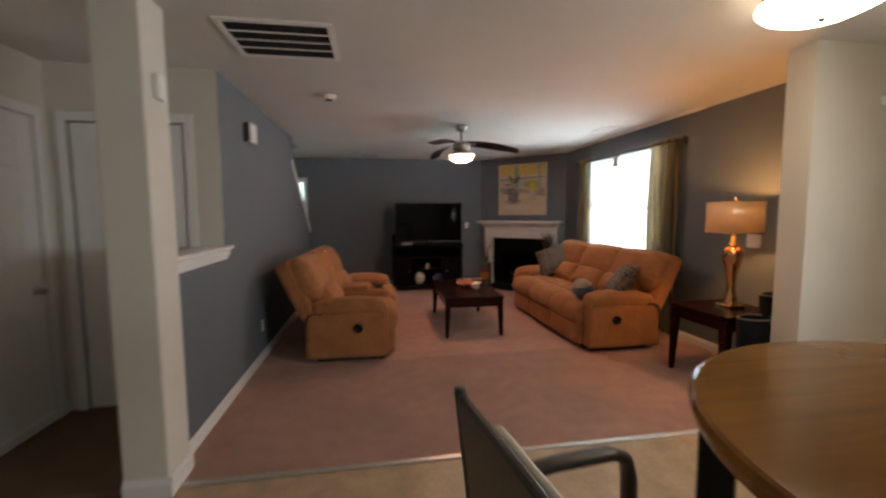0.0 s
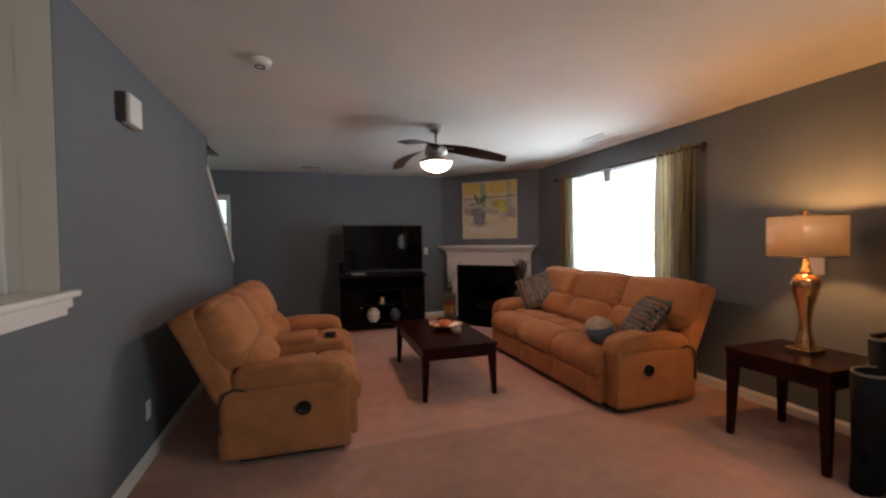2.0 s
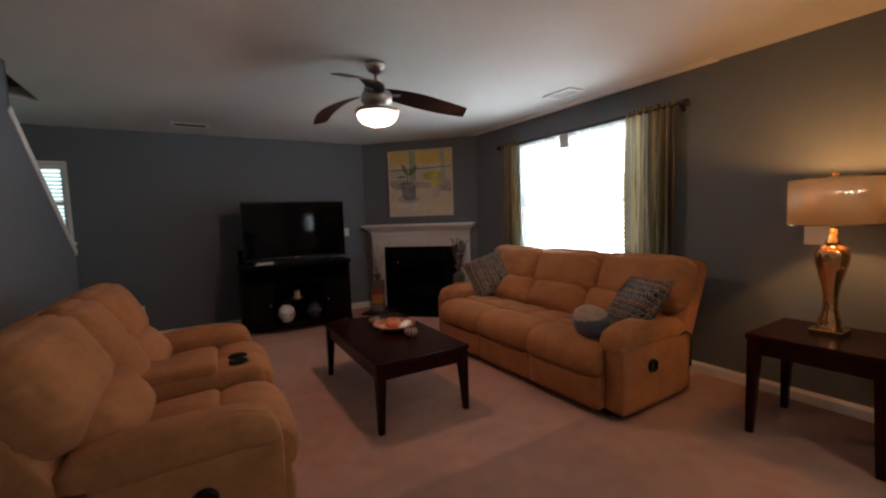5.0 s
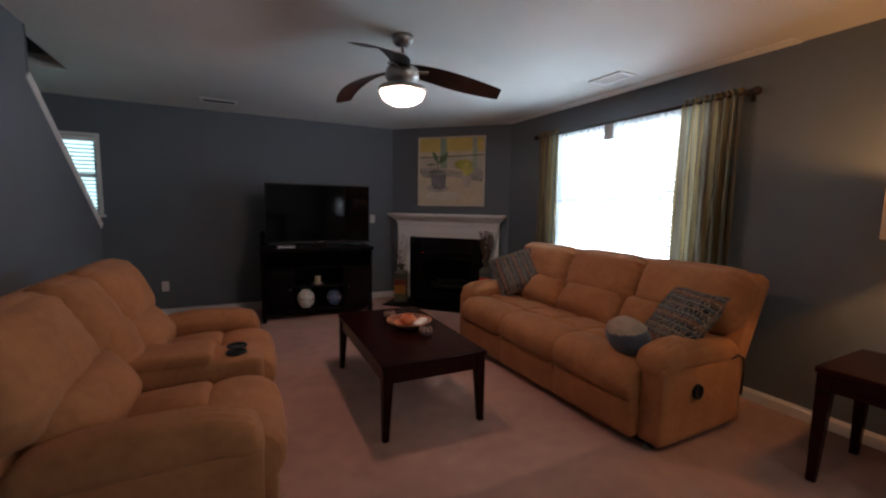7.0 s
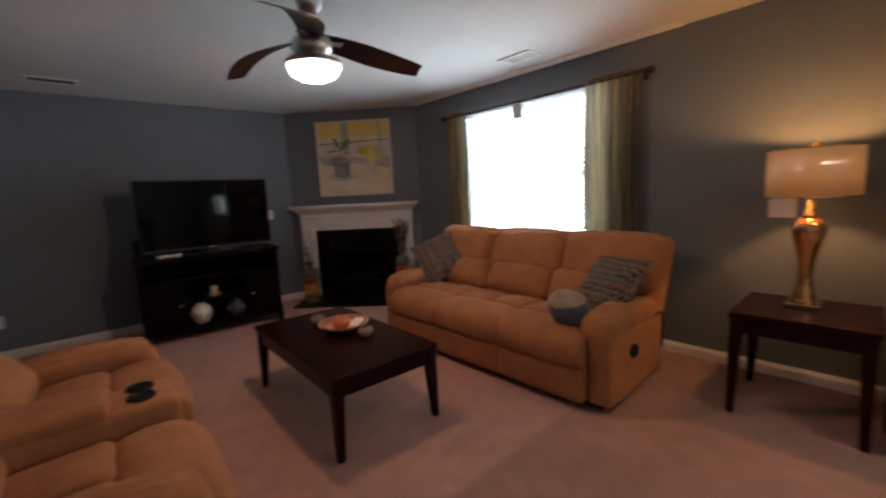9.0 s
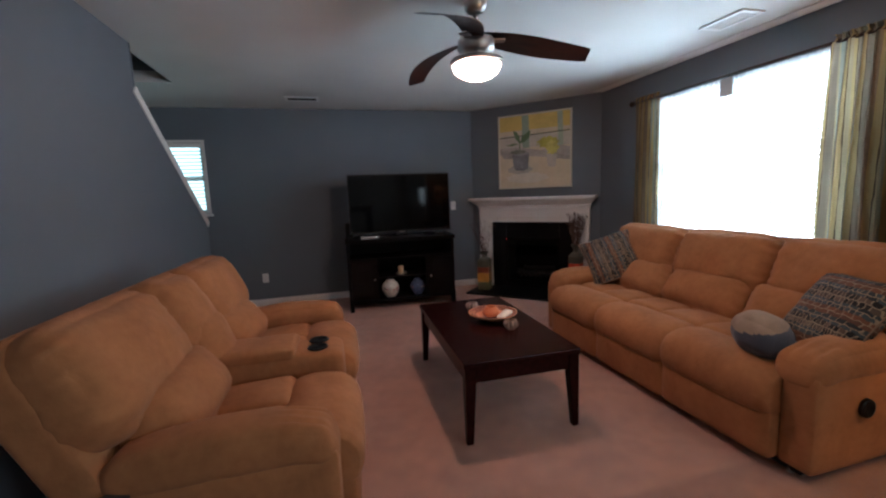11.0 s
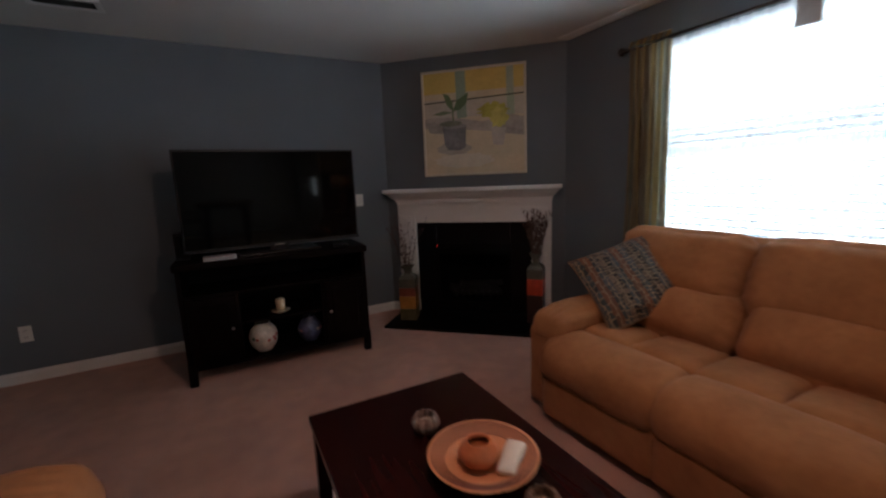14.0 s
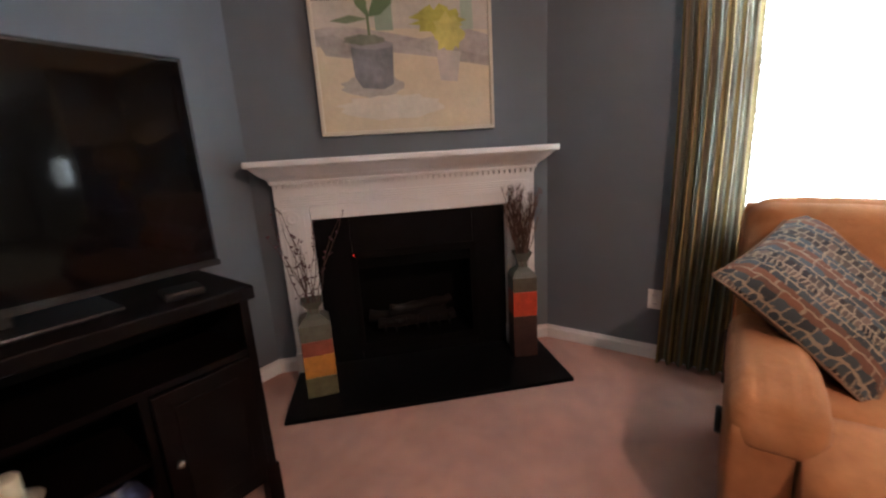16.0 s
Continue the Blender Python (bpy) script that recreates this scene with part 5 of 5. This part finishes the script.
def twigs(m, label, count, height, spread, buds, seed):
    rnd = random.Random(seed)
    t = thing("dried_twigs", m, label, "twigs")
    for k in range(count):
        a, s = rnd.uniform(0, 6.28), rnd.uniform(0.25, 1) * spread
        h = height * rnd.uniform(0.7, 1.0)
        pts = []
        for i in range(7):
            f = i / 6
            pts.append((math.cos(a) * (0.012 + s * f ** 1.3) + 0.012 * math.sin(f * 7 + k), math.sin(a) * (0.012 + s * f ** 1.3) + 0.012 * math.cos(f * 6 + k), h * f - 0.10))
        part("twig", tube(pts, [0.003, 0.0028, 0.0026, 0.0024, 0.002, 0.0016, 0.001], 5), TWIG, t)
        if buds:
            for i in range(2, 7):
                for j in range(2):
                    p = Vector(pts[i]) + Vector((rnd.uniform(-0.014, 0.014), rnd.uniform(-0.014, 0.014), rnd.uniform(-0.02, 0.02)))
                    bb = bmesh.new()
                    bmesh.ops.create_icosphere(bb, subdivisions=1, radius=rnd.uniform(0.003, 0.008), matrix=Matrix.Translation(p))
                    part("bud", bb, BUD, t)
        else:
            bb = bmesh.new()
            for i in range(3, 7):
                for j in range(4):
                    p = Vector(pts[i])
                    q = p + Vector((rnd.uniform(-0.02, 0.02), rnd.uniform(-0.02, 0.02), rnd.uniform(0.02, 0.05)))
                    w = Vector((0.0022, 0.0012, 0))
                    vs = [bb.verts.new(c) for c in (p - w, p + w, q + w * 0.3, q - w * 0.3)]
                    bb.faces.new(vs)
            part("sprig", bb, TWIG, t)["kind"] = "stuff"
    return t


twigs(FP @ pose(-0.575, -0.30, 0.522), "sparse dried twigs with dark buds in the vase", 13, 0.60, 0.19, True, 5)
twigs(FP @ pose(0.605, -0.20, 0.652), "dense bundle of dark dried twigs in the vase", 46, 0.46, 0.11, False, 9)

# ---- ceiling fan ----
FANX, FANY = 1.145, 5.08
fan = thing("ceiling_fan", pose(FANX, FANY, 0), "brushed nickel ceiling fan with dark curved blades and lit bowl", "ceiling fan")
part("canopy", lathe([(0, CEIL), (0.068, CEIL), (0.07, CEIL - 0.02), (0.058, CEIL - 0.05), (0.03, CEIL - 0.068), (0, CEIL - 0.07)], 32), NICKEL, fan, smooth=True)
part("downrod", tube([(0, 0, CEIL - 0.06), (0, 0, 2.24)], 0.012, 12), NICKEL, fan, smooth=True)
part("motor", lathe([(0, 2.275), (0.03, 2.27), (0.06, 2.25), (0.10, 2.235), (0.108, 2.22), (0.108, 2.17), (0.09, 2.155), (0.075, 2.14), (0.075, 2.125), (0, 2.125)], 40), NICKEL, fan, smooth=True)
part("light_ring", lathe([(0.07, 2.13), (0.15, 2.115), (0.158, 2.105), (0.158, 2.09), (0.145, 2.088), (0, 2.10)], 40), NICKEL, fan, smooth=True)
part("light_bowl", lathe([(0.146, 2.092), (0.143, 2.07), (0.125, 2.04), (0.09, 2.018), (0.045, 2.006), (0, 2.003)], 40), BOWL_GLASS, fan, "lit frosted glass bowl", True)


def fan_blade(angle):
    bm = bmesh.new()
    n = 18
    rows = []
    for i in range(n + 1):
        f = i / n
        r = 0.02 + 0.66 * f
        sweep = 0.20 * math.sin(f * 1.9) - 0.10 * f
        w = 0.055 + 0.03 * math.sin(math.pi * min(1, f * 1.05)) + 0.012 * f
        if f > 0.95:
            w *= 0.86
        tip = -0.10 * f * f
        row = []
        for s in (-1, -0.4, 0.4, 1):
            row.append(bm.verts.new((r, sweep + s * w, 2.20 + tip - s * w * 0.32)))
        rows.append(row)
    for a, b in zip(rows, rows[1:]):
        for k in range(3):
            bm.faces.new((a[k], a[k + 1], b[k + 1], b[k]))
    bmesh.ops.solidify(bm, geom=bm.faces[:], thickness=0.008)
    bl = part("blade", moved(bm, pose(0, 0, 0.035, 0, 0, angle)), BLADE, fan, smooth=False)
    part("blade_iron", moved(bevelled(0.06, 0.17, -0.02, 0.03, 2.216, 2.226, 0.003), pose(0, 0, 0, 0, 0, angle)), NICKEL, bl)


for a in (-18, 102, 222):
    fan_blade(a)


# ---- fixtures on ceiling and walls ----
def grille(name, m, w, d, slats, label, blades, category="vent"):
    g = thing(name, m, label, category)
    fr = bmesh.new()
    b = 0.03
    for q in ((-w / 2 - b, w / 2 + b, -d / 2 - b, -d / 2), (-w / 2 - b, w / 2 + b, d / 2, d / 2 + b), (-w / 2 - b, -w / 2, -d / 2, d / 2), (w / 2, w / 2 + b, -d / 2, d / 2)):
        box(fr, q[0], q[1], q[2], q[3], -0.012, 0.0)
    part("frame", fr, TRIM, g)
    part("backing", boxes((-w / 2, w / 2, -d / 2, d / 2, -0.003, -0.0005)), DARK, g)
    me = None
    for i in range(slats):
        y = -d / 2 + d * (i + 0.5) / slats
        if me is None:
            o = part("slat", moved(boxes((-w / 2, w / 2, -d / slats * 0.2, d / slats * 0.2, -0.0012, 0.0)), pose(0, 0, -0.006, 28)), blades, g)
            me = o.data
        else:
            o = new("slat", me)
            o.parent = g
        o.location = (0, y, 0)
    return g


rg = thing("return_vent", pose(-0.42, 2.82, CEIL), "white framed ceiling return vent with dark louvres", "vent")
fr = bmesh.new()
for q in ((-0.31, 0.31, -0.27, -0.235), (-0.31, 0.31, 0.235, 0.27), (-0.31, -0.275, -0.235, 0.235), (0.275, 0.31, -0.235, 0.235)):
    box(fr, q[0], q[1], q[2], q[3], -0.012, 0.0)
for k in range(1, 4):
    y = -0.235 + 0.47 * k / 4
    box(fr, -0.275, 0.275, y - 0.007, y + 0.007, -0.010, -0.001)
part("frame", fr, TRIM, rg)
part("backing", boxes((-0.275, 0.275, -0.235, 0.235, -0.002, -0.0005)), DARK, rg)
LOUV = mat("dark_louvre", (0.06, 0.05, 0.045), 0.6)
me = None
for i in range(34):
    if me is None:
        o = part("slat", moved(boxes((-0.275, 0.275, -0.004, 0.004, -0.0007, 0.0007)), pose(0, 0, -0.006, 40)), LOUV, rg)
        me = o.data
    else:
        o = new("slat", me)
        o.parent = rg
    o.location = (0, -0.235 + 0.47 * (i + 0.5) / 34, 0)
grille("ceiling_vent", pose(2.98, 5.02, CEIL, 0, 0, 90), 0.27, 0.13, 7, "small white ceiling air vent near the window", TRIM)
grille("ceiling_vent", pose(0.03, 7.65, CEIL), 0.30, 0.12, 7, "small ceiling air vent with dark louvres by the back wall", LOUV)

sm = thing("smoke_detector", pose(-0.28, 3.98, CEIL), "round white smoke detector on the ceiling", "smoke detector")
part("body", lathe([(0, 0), (0.068, 0), (0.068, -0.012), (0.06, -0.03), (0.045, -0.036), (0, -0.038)], 32), PLASTIC, sm, smooth=True)
part("sensor_ring", lathe([(0.03, -0.037), (0.032, -0.042), (0.024, -0.043), (0.022, -0.037)], 24), LOUV, sm)

ch = thing("door_chime", pose(LEFT, 4.08, 2.11, 0, 0, 90), "white door chime box on the blue wall", "door chime")
part("back_box", bevelled(-0.11, 0.11, -0.045, 0, -0.08, 0.08, 0.003), LOUV, ch, "dark open side")
part("cover", bevelled(-0.085, 0.085, -0.062, -0.012, -0.084, 0.084, 0.01, 3), PLASTIC, ch)
ch.matrix_world = pose(LEFT, 4.08, 2.11, 0, 0, 90)


def wall_plate(name, m, label, category, kind="outlet"):
    p = thing(name, m, label, category)
    part("plate", bevelled(-0.036, 0.036, -0.006, 0, -0.058, 0.058, 0.003), PLASTIC, p)
    if kind == "outlet":
        for z in (-0.025, 0.025):
            s = part("socket", bevelled(-0.017, 0.017, -0.0085, -0.006, z - 0.014, z + 0.014, 0.002), PLASTIC, p)
            part("slots", boxes((-0.008, -0.005, -0.0092, -0.0085, z - 0.004, z + 0.006), (0.005, 0.008, -0.0092, -0.0085, z - 0.004, z + 0.006)), DARK, s)
    elif kind == "switch":
        part("toggle", bevelled(-0.005, 0.005, -0.016, -0.006, -0.01, 0.012, 0.002), PLASTIC, p)
    return p


wall_plate("wall_outlet", pose(LEFT, 4.29, 0.33, 0, 0, 90), "white double outlet on the blue wall", "outlet")
wall_plate("wall_outlet", pose(-0.61, BACK, 0.355), "white double outlet on the back wall", "outlet")
wall_plate("wall_outlet", pose(RIGHT, 6.38, 0.36, 0, 0, -90), "white double outlet near the curtain", "outlet")
wall_plate("light_switch", pose(1.91, BACK, 1.157), "white light switch beside the television", "switch", "switch")
pl = thing("thermostat", pose(RIGHT, 3.29, 1.135, 0, 0, -90), "cream blank wall plate behind the lamp", "wall plate")
part("plate", bevelled(-0.07, 0.07, -0.008, 0, -0.06, 0.06, 0.004), PLASTIC, pl)
sn = thing("alarm_sensor", pose(RIGHT, 2.65, 2.07, 0, 0, -90), "small white alarm sensor on the grey wall", "sensor")
part("case", moved(puff((0.06, 0.045, 0.10), 0.012, (0, 0.006, 0), 7), pose(0, -0.024, 0)), PLASTIC, sn, smooth=True)
part("lens", bevelled(-0.018, 0.018, -0.053, -0.045, -0.035, -0.005, 0.003), LOUV, sn)
ds = thing("wall_sensor", pose(3.33, 2.335, 2.09), "small white sensor box on the cream dining wall", "sensor")
part("case", bevelled(-0.045, 0.045, -0.04, 0, -0.03, 0.03, 0.008), PLASTIC, ds)
part("lens", moved(lathe([(0, 0.006), (0.008, 0.004), (0.01, 0)], 12), pose(0.012, -0.04, 0, 90)), BLACKP, ds)
ct = thing("wall_control", pose(LEFT + 0.06, 2.40, 2.02, 0, 0, 90), "white plastic control box on the column", "wall control")
part("case", bevelled(-0.035, 0.035, -0.03, 0, -0.06, 0.06, 0.008, 3), PLASTIC, ct)
part("face", bevelled(-0.024, 0.024, -0.034, -0.03, -0.045, 0.01, 0.002), PLASTIC, ct)

# ---- dining corner ----
TX, TY, TH = 1.22, 0.50, 1.035
dt = thing("bar_table", pose(TX, TY, 0), "round honey oak bar height table on black legs", "table")
part("tabletop", lathe([(0, TH - 0.05), (0.585, TH - 0.05), (0.603, TH - 0.04), (0.608, TH - 0.018), (0.604, TH - 0.003), (0.596, TH), (0, TH)], 96), OAK, dt)
part("apron", lathe([(0.515, TH - 0.11), (0.535, TH - 0.11), (0.54, TH - 0.05), (0.515, TH - 0.05), (0.515, TH - 0.11)], 96), IRON, dt, "black painted apron")
for k in range(4):
    a = math.radians(47 + 90 * k)
    part("leg", moved(bevelled(-0.035, 0.035, -0.035, 0.035, 0, TH - 0.051, 0.006), pose(0.55 * math.cos(a), 0.55 * math.sin(a), 0, 0, 0, math.degrees(a))), IRON, dt, "black painted leg")
    b = a + math.pi / 2
    part("stretcher", tube([(0.53 * math.cos(a), 0.53 * math.sin(a), 0.25), (0.53 * math.cos(b), 0.53 * math.sin(b), 0.25)], 0.014, 8), IRON, dt)

GUNMETAL = mat("gunmetal_frame", (0.075, 0.068, 0.060), 0.38, metal=0.5, vary=0.15)
chair = thing("bar_chair", pose(0.30, 0.69, 0, 0, 0, 7.5), "grey metal bar armchair with a cream cloth over its back", "chair")
for y in (-0.225, 0.225):
    part("back_post", tube([(0.06, y, 0.0), (0.03, y, 0.60), (0.015, y, 0.82), (-0.012, y, 1.056)], [0.013, 0.015, 0.015, 0.013], 8), GUNMETAL, chair, smooth=True)
    part("front_leg", tube([(0.42, y, 0.0), (0.41, y, 0.62), (0.405, y, 0.79), (0.392, y, 0.835), (0.35, y, 0.853), (0.2, y, 0.855), (0.02, y, 0.845)], 0.013, 12, 1.9), GUNMETAL, chair, smooth=True)
    part("side_rail", tube([(0.03, y, 0.66), (0.41, y, 0.66)], 0.012, 8), GUNMETAL, chair, smooth=True)
    part("stretcher", tube([(0.05, y, 0.25), (0.415, y, 0.25)], 0.009, 8), GUNMETAL, chair, smooth=True)
part("back_panel", moved(bevelled(-0.010, 0.010, -0.213, 0.213, -0.135, 0.135, 0.007), pose(0.002, 0, 0.915, 0, -6.5)), GUNMETAL, chair)
part("footrest", tube([(0.415, -0.225, 0.25), (0.415, 0.225, 0.25)], 0.011, 8), GUNMETAL, chair, smooth=True)
CANVAS = mat("cream_cloth", (0.62, 0.55, 0.46), 0.9, vary=0.12, scale=20, fine=200, bump=0.3)
part("back_pad", moved(puff((0.030, 0.30, 0.25), 0.013, (0.006, 0, 0.004), 14, 0.007), pose(0.030, -0.03, 0.905, 0, -6.5)), CANVAS, chair, "cream cloth draped over the back", True)
part("seat", moved(puff((0.40, 0.44, 0.05), 0.022, (0, 0, 0.008), 8), pose(0.215, 0, 0.69)), mat("brown_seat_cloth", (0.20, 0.13, 0.08), 0.9), chair, smooth=True)

cl2 = thing("ceiling_light", pose(2.14, 1.80, 0), "lit flush ceiling light with a cream glass bowl", "lamp")
DOME = glow("lit_cream_glass", (1.0, 0.84, 0.62), 22.0, (0.7, 0.6, 0.45))
part("pan", lathe([(0, CEIL), (0.20, CEIL), (0.22, CEIL - 0.02), (0.24, CEIL - 0.065), (0, CEIL - 0.065)], 40), BRONZE, cl2, smooth=True)
part("bowl", lathe([(0.235, CEIL - 0.068), (0.25, CEIL - 0.075), (0.25, CEIL - 0.085), (0.22, CEIL - 0.115), (0.15, CEIL - 0.145), (0.07, CEIL - 0.158), (0, CEIL - 0.16)], 48), DOME, cl2, "lit cream glass bowl", True)
part("finial", lathe([(0, CEIL - 0.158), (0.016, CEIL - 0.16), (0.012, CEIL - 0.172), (0, CEIL - 0.18)], 16), BRONZE, cl2, smooth=True)
